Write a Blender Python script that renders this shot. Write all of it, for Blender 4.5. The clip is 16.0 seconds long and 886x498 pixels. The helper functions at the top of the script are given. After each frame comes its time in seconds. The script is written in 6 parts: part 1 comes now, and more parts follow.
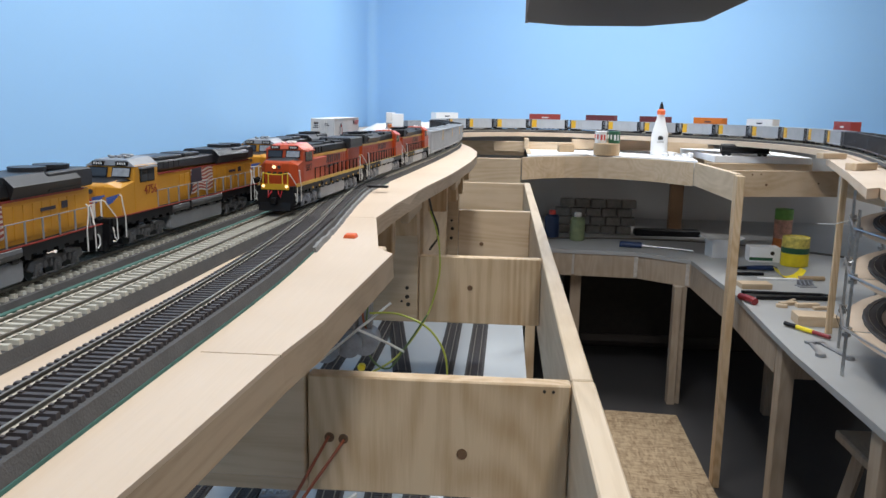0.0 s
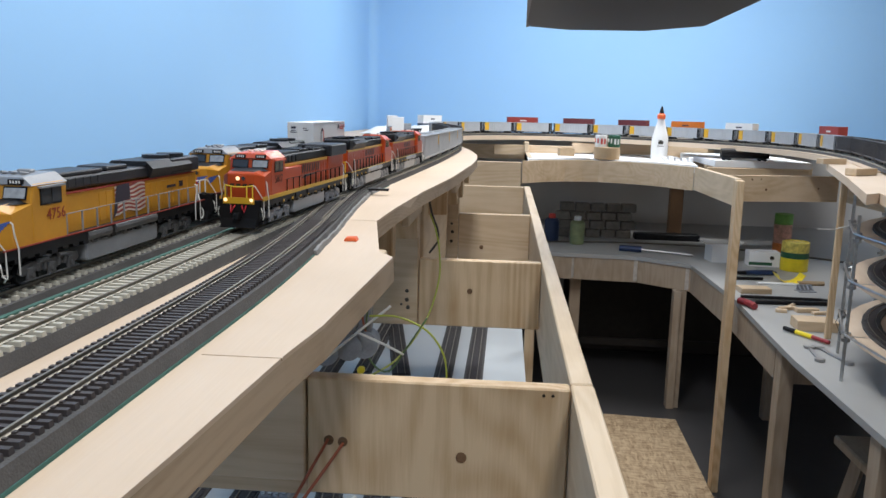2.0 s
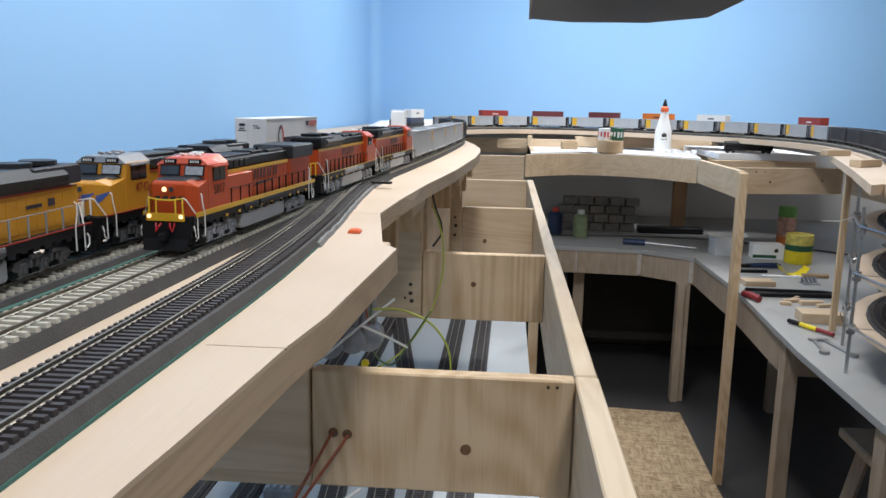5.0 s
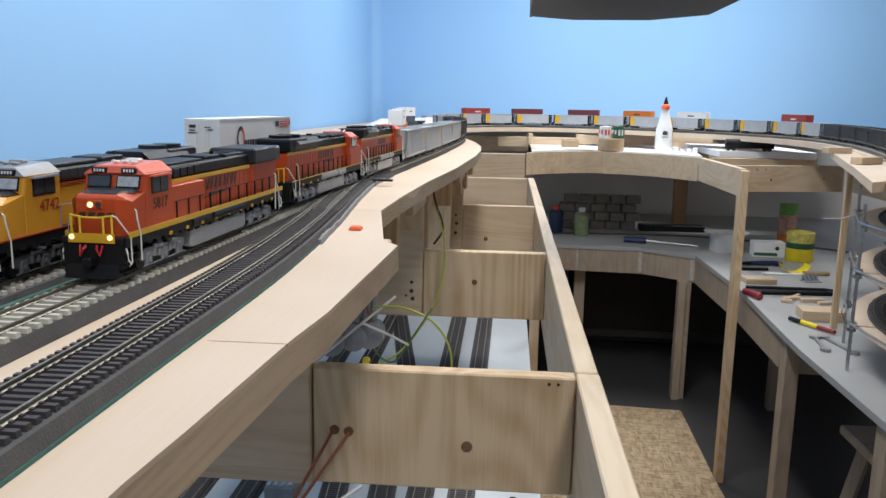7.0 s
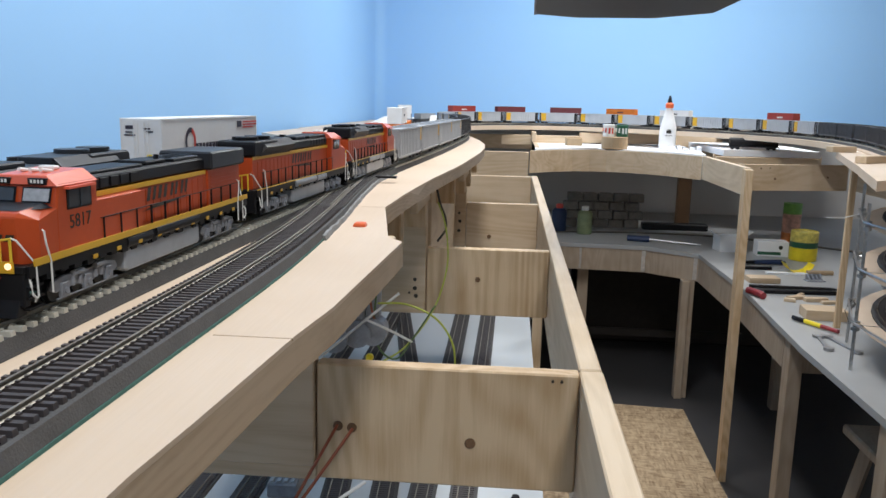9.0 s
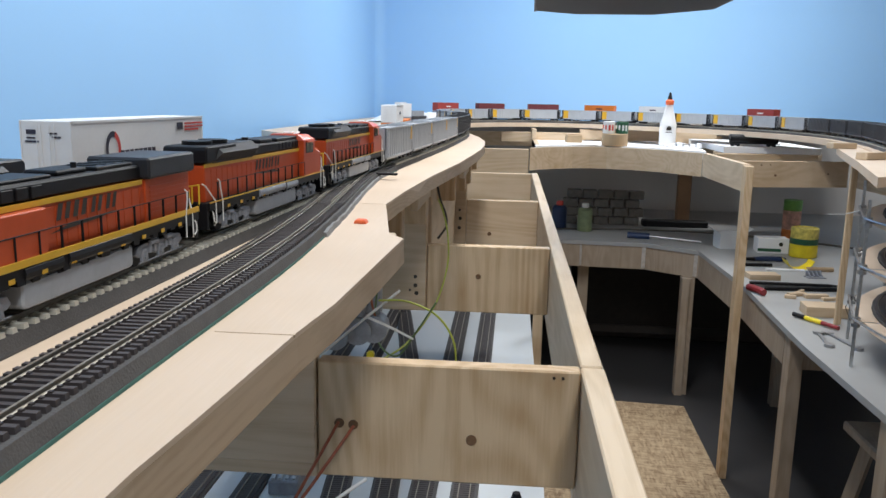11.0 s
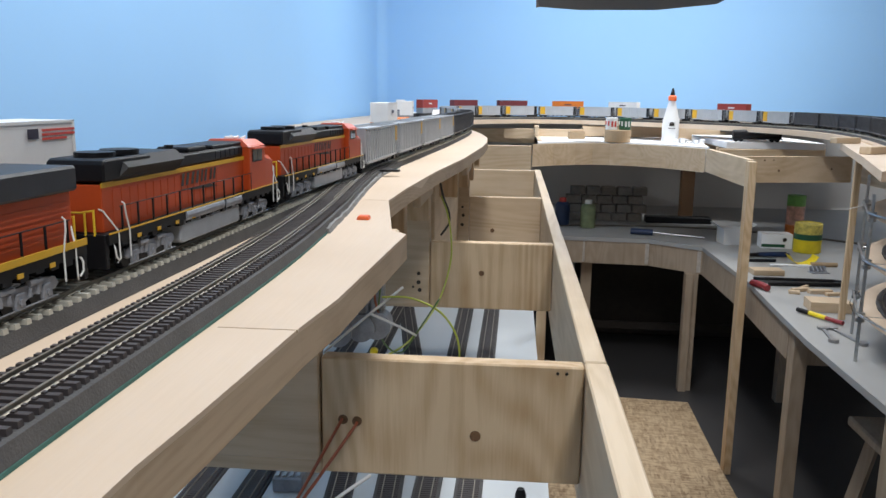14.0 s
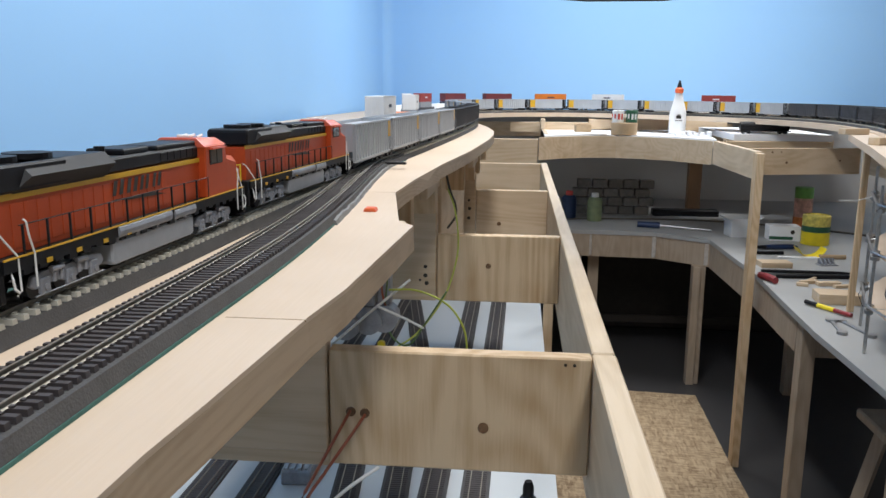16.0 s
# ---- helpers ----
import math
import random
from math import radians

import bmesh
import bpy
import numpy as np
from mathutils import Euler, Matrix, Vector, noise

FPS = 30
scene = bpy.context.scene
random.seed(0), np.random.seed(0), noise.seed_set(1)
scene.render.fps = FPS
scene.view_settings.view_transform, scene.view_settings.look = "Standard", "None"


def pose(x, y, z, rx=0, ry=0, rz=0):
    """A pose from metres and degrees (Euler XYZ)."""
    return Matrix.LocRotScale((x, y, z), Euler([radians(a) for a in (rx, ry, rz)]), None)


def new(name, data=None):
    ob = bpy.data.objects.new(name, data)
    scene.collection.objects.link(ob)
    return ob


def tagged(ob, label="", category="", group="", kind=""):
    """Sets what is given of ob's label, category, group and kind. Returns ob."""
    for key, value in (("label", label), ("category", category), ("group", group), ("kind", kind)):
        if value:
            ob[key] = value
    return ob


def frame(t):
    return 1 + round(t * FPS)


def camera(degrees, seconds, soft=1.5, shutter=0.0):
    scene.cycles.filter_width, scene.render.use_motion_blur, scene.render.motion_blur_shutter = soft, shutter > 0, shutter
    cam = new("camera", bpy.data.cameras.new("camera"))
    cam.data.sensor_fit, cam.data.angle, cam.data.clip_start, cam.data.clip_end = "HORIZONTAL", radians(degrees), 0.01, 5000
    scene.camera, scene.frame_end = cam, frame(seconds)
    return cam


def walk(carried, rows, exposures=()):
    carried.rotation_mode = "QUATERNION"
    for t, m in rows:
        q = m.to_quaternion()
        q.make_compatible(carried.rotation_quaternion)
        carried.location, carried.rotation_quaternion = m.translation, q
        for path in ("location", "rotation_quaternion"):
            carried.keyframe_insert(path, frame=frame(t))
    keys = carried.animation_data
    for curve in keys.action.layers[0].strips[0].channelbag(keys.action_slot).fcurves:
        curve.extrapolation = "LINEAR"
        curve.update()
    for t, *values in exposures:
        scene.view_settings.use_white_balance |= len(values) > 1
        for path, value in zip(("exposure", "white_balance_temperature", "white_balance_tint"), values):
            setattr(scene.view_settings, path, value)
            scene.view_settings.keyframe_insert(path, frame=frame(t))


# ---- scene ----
cam = camera(58.5, 16.0, soft=1.5)
PATH = [
    (0, -0.0000, 0.0000, 1.1700, 79.918, -1.083, 4.493),
    (0.5, -0.0004, -0.0006, 1.1709, 79.999, -1.246, 4.459),
    (1, -0.0008, -0.0006, 1.1711, 80.063, -1.348, 4.450),
    (1.5, -0.0009, -0.0008, 1.1710, 80.109, -1.422, 4.462),
    (2, -0.0006, -0.0010, 1.1708, 80.120, -1.392, 4.520),
    (2.5, -0.0004, -0.0011, 1.1706, 80.126, -1.313, 4.607),
    (3, -0.0009, -0.0011, 1.1703, 80.041, -1.266, 4.708),
    (3.5, -0.0014, -0.0009, 1.1696, 79.946, -1.230, 4.733),
    (4, -0.0012, 0.0000, 1.1684, 79.852, -1.138, 4.748),
    (6.5, -0.0007, -0.0014, 1.1678, 79.666, -1.042, 4.707),
    (7, -0.0008, -0.0010, 1.1671, 79.628, -1.015, 4.765),
    (7.5, -0.0011, -0.0012, 1.1669, 79.686, -1.055, 4.799),
    (8, -0.0019, -0.0012, 1.1667, 79.693, -1.153, 4.955),
    (8.5, -0.0024, -0.0011, 1.1663, 79.593, -1.244, 4.954),
    (9, -0.0019, -0.0014, 1.1659, 79.489, -1.197, 5.002),
    (11.5, -0.0029, -0.0007, 1.1646, 79.218, -1.041, 4.979),
    (12, -0.0026, -0.0005, 1.1632, 79.110, -0.862, 5.068),
    (12.5, -0.0024, -0.0005, 1.1627, 79.082, -0.739, 5.115),
    (13, -0.0024, -0.0007, 1.1629, 79.081, -0.781, 5.184),
    (13.5, -0.0025, -0.0007, 1.1633, 79.098, -0.741, 5.223),
    (14, -0.0026, -0.0005, 1.1636, 79.131, -0.763, 5.150),
    (14.5, -0.0025, -0.0004, 1.1635, 79.144, -0.760, 5.142),
    (15, -0.0026, -0.0004, 1.1630, 79.029, -0.633, 5.307),
    (15.5, -0.0028, -0.0004, 1.1623, 78.913, -0.509, 5.432),
    (16, -0.0033, 0.0001, 1.1611, 78.724, -0.436, 5.555),
]
walk(cam, [(t, pose(*p)) for t, *p in PATH])

# ---- light ----
world = bpy.data.worlds.new("room_light")
scene.world = world
world.use_nodes = True
world.node_tree.nodes["Background"].inputs[0].default_value = (0.80, 0.88, 1.0, 1)
world.node_tree.nodes["Background"].inputs[1].default_value = 0.07
scene.view_settings.exposure = 0.0


def area(name, x, y, z, sx, sy, power, tint=(1, 0.97, 0.93), tilt=(0, 0, 0)):
    lamp = bpy.data.lights.new(name, "AREA")
    lamp.shape, lamp.size, lamp.size_y, lamp.energy, lamp.color = "RECTANGLE", sx, sy, power, tint
    ob = new(name, lamp)
    ob.matrix_world = pose(x, y, z, *tilt)
    return ob


WHITE = (0.97, 0.98, 0.985)
area("ceiling_lamp_light", -0.05, 1.30, 2.36, 0.25, 1.2, 26.5, WHITE)
area("ceiling_lamp_light", 0.70, 3.25, 2.36, 1.5, 0.25, 38.5, WHITE)
area("ceiling_lamp_light", 0.35, -0.8, 2.36, 0.25, 1.2, 21, WHITE)

# ---- materials ----
def material(name, color, rough=0.6, metal=0.0, vary=0.12, scale=40.0, bump=0.0, fine=400.0, coat=0.0, each=0.0, spec=0.5):
    """A surface with two scales of colour variation and a fine relief; each: spread of tone from object to object."""
    m = bpy.data.materials.new(name)
    m.use_nodes = True
    n, l = m.node_tree.nodes, m.node_tree.links
    b = n["Principled BSDF"]
    b.inputs["Roughness"].default_value = rough
    b.inputs["Metallic"].default_value = metal
    b.inputs["Coat Weight"].default_value = coat
    b.inputs["Specular IOR Level"].default_value = spec
    tc = n.new("ShaderNodeTexCoord")
    big, small = n.new("ShaderNodeTexNoise"), n.new("ShaderNodeTexNoise")
    big.inputs["Scale"].default_value, small.inputs["Scale"].default_value = scale, fine
    big.inputs["Detail"].default_value = small.inputs["Detail"].default_value = 4
    l.new(tc.outputs["Object"], big.inputs["Vector"])
    l.new(tc.outputs["Object"], small.inputs["Vector"])
    add = n.new("ShaderNodeMath")
    add.operation = "MULTIPLY_ADD"
    add.inputs[1].default_value = 0.4
    l.new(small.outputs["Fac"], add.inputs[0])
    l.new(big.outputs["Fac"], add.inputs[2])
    last = add.outputs[0]
    if each:
        info, plus = n.new("ShaderNodeObjectInfo"), n.new("ShaderNodeMath")
        plus.operation = "MULTIPLY_ADD"
        plus.inputs[1].default_value = each
        l.new(info.outputs["Random"], plus.inputs[0])
        l.new(last, plus.inputs[2])
        last = plus.outputs[0]
    ramp = n.new("ShaderNodeMapRange")
    ramp.inputs["From Min"].default_value, ramp.inputs["From Max"].default_value = 0.4, 1.0
    ramp.inputs["To Min"].default_value, ramp.inputs["To Max"].default_value = 1 - vary, 1 + vary
    l.new(last, ramp.inputs["Value"])
    mul = n.new("ShaderNodeVectorMath")
    mul.operation = "SCALE"
    mul.inputs[0].default_value = color[:3]
    l.new(ramp.outputs[0], mul.inputs["Scale"])
    l.new(mul.outputs[0], b.inputs["Base Color"])
    if bump:
        bp = n.new("ShaderNodeBump")
        bp.inputs["Strength"].default_value = bump
        bp.inputs["Distance"].default_value = 0.001
        l.new(small.outputs["Fac"], bp.inputs["Height"])
        l.new(bp.outputs[0], b.inputs["Normal"])
    return m


def wood(name, light, dark, axis, ring=55.0, rough=0.55, vary=0.25):
    """Planed softwood: grain drawn out along one axis (0, 1, 2), with growth bands, fine fibres and blotches."""
    m = bpy.data.materials.new(name)
    m.use_nodes = True
    n, l = m.node_tree.nodes, m.node_tree.links
    b = n["Principled BSDF"]
    b.inputs["Roughness"].default_value = rough
    tc, mp, info = n.new("ShaderNodeTexCoord"), n.new("ShaderNodeMapping"), n.new("ShaderNodeObjectInfo")
    s = [1.0, 1.0, 1.0]
    s[axis] = 0.045
    mp.inputs["Scale"].default_value = s
    off = n.new("ShaderNodeVectorMath")
    off.operation = "SCALE"
    off.inputs[0].default_value = (7.0, 5.0, 3.0)
    l.new(info.outputs["Random"], off.inputs["Scale"])
    l.new(off.outputs[0], mp.inputs["Location"])
    l.new(tc.outputs["Object"], mp.inputs["Vector"])
    wave = n.new("ShaderNodeTexNoise")
    wave.inputs["Scale"].default_value = ring
    wave.inputs["Detail"].default_value = 5.0
    wave.inputs["Roughness"].default_value = 0.62
    wave.inputs["Distortion"].default_value = 0.35
    l.new(mp.outputs[0], wave.inputs["Vector"])
    fib, blot = n.new("ShaderNodeTexNoise"), n.new("ShaderNodeTexNoise")
    fib.inputs["Scale"].default_value, fib.inputs["Detail"].default_value = 600, 3
    blot.inputs["Scale"].default_value, blot.inputs["Detail"].default_value = 9, 3
    l.new(mp.outputs[0], fib.inputs["Vector"])
    l.new(tc.outputs["Object"], blot.inputs["Vector"])
    mix1 = n.new("ShaderNodeMath")
    mix1.operation = "MULTIPLY_ADD"
    mix1.inputs[1].default_value = 0.35
    l.new(fib.outputs["Fac"], mix1.inputs[0])
    l.new(wave.outputs["Fac"], mix1.inputs[2])
    mix2 = n.new("ShaderNodeMath")
    mix2.operation = "MULTIPLY_ADD"
    mix2.inputs[1].default_value = 0.9
    l.new(blot.outputs["Fac"], mix2.inputs[0])
    l.new(mix1.outputs[0], mix2.inputs[2])
    r = n.new("ShaderNodeMapRange")
    r.inputs["From Min"].default_value, r.inputs["From Max"].default_value = 0.95, 1.60
    # growth lines follow the contours of a drawn-out slow noise, as on flat-sawn boards
    mp2, slow, many, band, mix3 = n.new("ShaderNodeMapping"), n.new("ShaderNodeTexNoise"), n.new("ShaderNodeMath"), n.new("ShaderNodeMath"), n.new("ShaderNodeMath")
    s2 = [1.0, 1.0, 1.0]
    s2[axis] = 0.16
    mp2.inputs["Scale"].default_value = s2
    l.new(off.outputs[0], mp2.inputs["Location"])
    l.new(tc.outputs["Object"], mp2.inputs["Vector"])
    slow.inputs["Scale"].default_value, slow.inputs["Detail"].default_value = 8.0, 1.0
    l.new(mp2.outputs[0], slow.inputs["Vector"])
    many.operation, band.operation = "MULTIPLY", "SINE"
    many.inputs[1].default_value = ring * 2.6
    l.new(slow.outputs["Fac"], many.inputs[0])
    l.new(many.outputs[0], band.inputs[0])
    mix3.operation = "MULTIPLY_ADD"
    mix3.inputs[1].default_value = vary * 0.42
    l.new(band.outputs[0], mix3.inputs[0])
    l.new(mix2.outputs[0], mix3.inputs[2])
    l.new(mix3.outputs[0], r.inputs["Value"])
    mix = n.new("ShaderNodeMix")
    mix.data_type = "RGBA"
    mix.inputs["A"].default_value, mix.inputs["B"].default_value = (*light, 1), (*dark, 1)
    l.new(r.outputs[0], mix.inputs["Factor"])
    l.new(mix.outputs["Result"], b.inputs["Base Color"])
    bp = n.new("ShaderNodeBump")
    bp.inputs["Strength"].default_value, bp.inputs["Distance"].default_value = 0.12, 0.0006
    l.new(fib.outputs["Fac"], bp.inputs["Height"])
    l.new(bp.outputs[0], b.inputs["Normal"])
    return m


def glow(name, color, power):
    m = bpy.data.materials.new(name)
    m.use_nodes = True
    b = m.node_tree.nodes["Principled BSDF"]
    b.inputs["Base Color"].default_value = (*color, 1)
    b.inputs["Emission Color"].default_value = (*color, 1)
    b.inputs["Emission Strength"].default_value = power
    return m


PLY = wood("plywood_face", (0.66, 0.525, 0.40), (0.57, 0.435, 0.31), 1, ring=8, vary=0.15)
PINE_X = wood("pine_along_x", (0.62, 0.475, 0.325), (0.46, 0.32, 0.185), 0, ring=45)
PINE_Z = wood("pine_upright_grain", (0.65, 0.485, 0.31), (0.43, 0.272, 0.135), 2, ring=60, vary=0.34)
# old greyish pine; weak light around the bench is put into its colour
PINE_OLD_DIM = wood("old_dim_pine", (0.43, 0.34, 0.255), (0.31, 0.235, 0.165), 2, ring=50)
# near-black wood: the shade under the bench is put into this colour
SHADED_WOOD = material("shade_dark_wood", (0.030, 0.022, 0.018), 0.7, vary=0.3, scale=30)
PINE_Y = wood("pine_along_y", (0.66, 0.525, 0.375), (0.50, 0.37, 0.23), 1, ring=45)
EDGE = wood("plywood_edge", (0.50, 0.37, 0.25), (0.33, 0.23, 0.14), 1, ring=180)


def strands():
    """Pressed wood strands: long flakes in two directions, each with its own tone."""
    m = bpy.data.materials.new("strand_board")
    m.use_nodes = True
    n, l = m.node_tree.nodes, m.node_tree.links
    b = n["Principled BSDF"]
    b.inputs["Roughness"].default_value = 0.75
    tc = n.new("ShaderNodeTexCoord")
    tones = []
    for turn, size in ((0.5, (1, 4.5, 1)), (-0.8, (4.0, 1, 1))):
        mp, vo = n.new("ShaderNodeMapping"), n.new("ShaderNodeTexVoronoi")
        mp.inputs["Rotation"].default_value = (0, 0, turn)
        mp.inputs["Scale"].default_value = size
        vo.inputs["Scale"].default_value = 36
        l.new(tc.outputs["Object"], mp.inputs["Vector"])
        l.new(mp.outputs[0], vo.inputs["Vector"])
        sep = n.new("ShaderNodeSeparateColor")
        l.new(vo.outputs["Color"], sep.inputs[0])
        tones.append(sep.outputs[0])
    ns = n.new("ShaderNodeTexNoise")
    ns.inputs["Scale"].default_value = 14
    l.new(tc.outputs["Object"], ns.inputs["Vector"])
    mixf = n.new("ShaderNodeMix")
    l.new(ns.outputs["Fac"], mixf.inputs["Factor"])
    l.new(tones[0], mixf.inputs["A"])
    l.new(tones[1], mixf.inputs["B"])
    ramp = n.new("ShaderNodeValToRGB")
    ramp.color_ramp.elements[0].color, ramp.color_ramp.elements[1].color = (0.22, 0.14, 0.075, 1), (0.50, 0.37, 0.23, 1)
    ramp.color_ramp.elements[0].position, ramp.color_ramp.elements[1].position = 0.02, 0.75
    l.new(mixf.outputs["Result"], ramp.inputs[0])
    l.new(ramp.outputs[0], b.inputs["Base Color"])
    bp = n.new("ShaderNodeBump")
    bp.inputs["Strength"].default_value, bp.inputs["Distance"].default_value = 0.4, 0.002
    l.new(mixf.outputs["Result"], bp.inputs["Height"])
    l.new(bp.outputs[0], b.inputs["Normal"])
    return m


OSB = strands()
TILE = material("grey_floor", (0.058, 0.056, 0.057), 0.4, vary=0.15, scale=3)
SKY = material("sky_blue_wall_paint", (0.31, 0.56, 0.88), 0.7, vary=0.03, scale=1.2, fine=300, bump=0.05)
WHITE_WALL = material("white_wall_paint", (0.62, 0.60, 0.58), 0.8, vary=0.05, scale=2)
CEIL = material("ceiling_paint", (0.75, 0.75, 0.74), 0.85, vary=0.03, scale=2)
DECK_WHITE = material("white_laminate", (0.53, 0.56, 0.58), 0.45, vary=0.05, scale=5)
BENCH_GREY = material("grey_laminate", (0.37, 0.37, 0.365), 0.45, vary=0.07, scale=6)
ROADBED = material("grey_foam_roadbed", (0.075, 0.072, 0.072), 0.85, vary=0.2, scale=60, fine=900, bump=0.4)
TEAL = material("teal_foam_edge", (0.045, 0.13, 0.11), 0.8, vary=0.25, scale=50)
TIE_DARK = material("brown_plastic_tie", (0.040, 0.033, 0.034), 0.6, vary=0.2, scale=90, each=0.4)
TIE_LIGHT = material("concrete_grey_plastic_tie", (0.46, 0.44, 0.38), 0.7, vary=0.12, scale=90, each=0.3)
RAIL = material("nickel_silver_rail", (0.29, 0.265, 0.225), 0.55, 1.0, vary=0.15, scale=30)
BLACK = material("black_plastic", (0.009, 0.009, 0.011), 0.5, vary=0.2, scale=60, spec=0.25)
ROOF_BLACK = material("black_roof_paint", (0.008, 0.008, 0.010), 0.5, vary=0.25, scale=60, spec=0.25)
STEEL_GREY = material("grey_truck_paint", (0.27, 0.28, 0.31), 0.4, vary=0.25, scale=80, bump=0.2)
TANK_GREY = material("silver_grey_tank", (0.40, 0.42, 0.45), 0.35, vary=0.12, scale=60)
ORANGE = material("orange_enamel", (0.50, 0.073, 0.018), 0.38, vary=0.10, scale=40, spec=0.35)
# roof red made paler: strong light from above is part of the colour
RED_ROOF_LIT = material("lit_red_orange_roof", (0.74, 0.14, 0.075), 0.3, vary=0.07, scale=40)
YELLOW = material("stripe_yellow", (0.66, 0.38, 0.025), 0.35, vary=0.1, scale=60)
UP_YELLOW = material("armour_yellow_enamel", (0.62, 0.292, 0.030), 0.36, vary=0.08, scale=40, spec=0.35)
UP_GREY = material("harbour_grey", (0.26, 0.27, 0.29), 0.4, vary=0.12, scale=50)
DARK_GREY = material("dark_grey_plastic", (0.030, 0.032, 0.038), 0.45, vary=0.2, scale=50, spec=0.3)
UP_RED = material("red_stripe", (0.30, 0.03, 0.02), 0.4)
DECAL_BLACK = material("black_print", (0.03, 0.025, 0.02), 0.5)
DECAL_WHITE = material("white_print", (0.78, 0.78, 0.76), 0.5)
DECAL_RED = material("red_print", (0.62, 0.07, 0.05), 0.5)
FLAG_RED = material("dull_red_print", (0.30, 0.045, 0.035), 0.5, vary=0.2, scale=120)
FLAG_WHITE = material("cream_print", (0.58, 0.50, 0.43), 0.5, vary=0.15, scale=120)
TRUCK_GREY = material("dusty_dark_truck", (0.085, 0.085, 0.09), 0.5, vary=0.3, scale=90, bump=0.2)
DECAL_BLUE = material("blue_print", (0.06, 0.12, 0.42), 0.5)
DECAL_NAVY = material("navy_print", (0.035, 0.03, 0.05), 0.5)
RAIL_WHITE = material("white_wire_paint", (0.78, 0.78, 0.76), 0.4)
RAIL_YELLOW = material("yellow_wire_paint", (0.80, 0.55, 0.04), 0.4)
GLASS_DARK = material("tinted_cab_window", (0.05, 0.055, 0.065), 0.06, vary=0.1)
# bright copy of the cab glass: light on the pane is painted in
GLASS_LIT = material("lit_cab_window", (0.42, 0.43, 0.45), 0.08, vary=0.25, scale=300)
LAMP_GLOW = glow("headlight_glow", (1.0, 0.74, 0.42), 1.2)
HOPPER = material("silver_hopper_paint", (0.43, 0.45, 0.48), 0.42, 0.0, vary=0.08, scale=30, bump=0.1)
HOPPER_DARK = material("dark_hopper_paint", (0.055, 0.055, 0.06), 0.45, vary=0.2, scale=40)
COAL = material("coal_load", (0.02, 0.02, 0.02), 0.8, vary=0.4, scale=300, bump=0.8)
BOX_WHITE = material("white_container_paint", (0.82, 0.82, 0.82), 0.42, vary=0.05, scale=30)
BOX_RED = material("red_container_paint", (0.34, 0.045, 0.035), 0.5, vary=0.12, scale=30)
BOX_MAROON = material("maroon_container_paint", (0.17, 0.035, 0.04), 0.5, vary=0.12, scale=30)
BOX_ORANGE = material("orange_container_paint", (0.70, 0.19, 0.02), 0.5, vary=0.1, scale=30)
BOX_GREY = material("grey_container_paint", (0.30, 0.32, 0.35), 0.5, vary=0.1, scale=30)
BOX_BLUE = material("slate_container_paint", (0.06, 0.08, 0.13), 0.5, vary=0.1, scale=30)
FILLER = material("grey_filler", (0.21, 0.21, 0.21), 0.8, vary=0.3, scale=150, bump=0.5)
PAPER_DULL = material("grey_white_filler", (0.50, 0.46, 0.42), 0.8, vary=0.2, scale=90)
PAPER = material("white_paper", (0.82, 0.82, 0.82), 0.8, vary=0.04, scale=20)
FOAM = material("white_foam_board", (0.84, 0.85, 0.87), 0.8, vary=0.04, scale=20, bump=0.2)
KNOT = material("dark_knot", (0.16, 0.085, 0.04), 0.6, vary=0.3, scale=200)
SCREW = material("dark_screw", (0.07, 0.06, 0.05), 0.4, 0.7)
ZINC = material("zinc_plated_rod", (0.50, 0.50, 0.50), 0.3, 0.9, vary=0.2, scale=120)
BLUE_PL = material("blue_plastic", (0.012, 0.030, 0.09), 0.35)
GREEN_DK = material("dark_green_print", (0.02, 0.10, 0.05), 0.45)
GREEN_LT = material("pale_green_print", (0.19, 0.23, 0.12), 0.45, vary=0.25)
YELLOW_PL = material("bright_yellow_plastic", (0.85, 0.66, 0.02), 0.4)
GRIP_RED = material("dark_red_plastic", (0.26, 0.025, 0.03), 0.4, vary=0.2, scale=60)
RED_PL = material("red_plastic", (0.58, 0.03, 0.04), 0.35)
CLIP_RED = material("orange_red_plastic", (0.85, 0.16, 0.05), 0.4)
CHROME = material("chrome_steel", (0.40, 0.40, 0.41), 0.42, 1.0)
WIRE_YG = material("yellow_green_wire", (0.38, 0.42, 0.06), 0.4)
WIRE_RB = material("red_brown_wire", (0.36, 0.10, 0.05), 0.45)
WIRE_W = material("white_wire", (0.72, 0.72, 0.70), 0.45)
WIRE_G = material("dark_green_wire", (0.10, 0.16, 0.06), 0.45)
CARD = material("brown_card", (0.42, 0.30, 0.18), 0.75, vary=0.1)
LAMPBODY = material("charcoal_lamp_shell", (0.012, 0.012, 0.016), 0.5, vary=0.1)
LAMPEDGE = material("grey_lamp_edge", (0.16, 0.16, 0.17), 0.5)
MASONRY = material("plaster_brick_casting", (0.20, 0.18, 0.16), 0.8, vary=0.25, scale=60, bump=0.5)

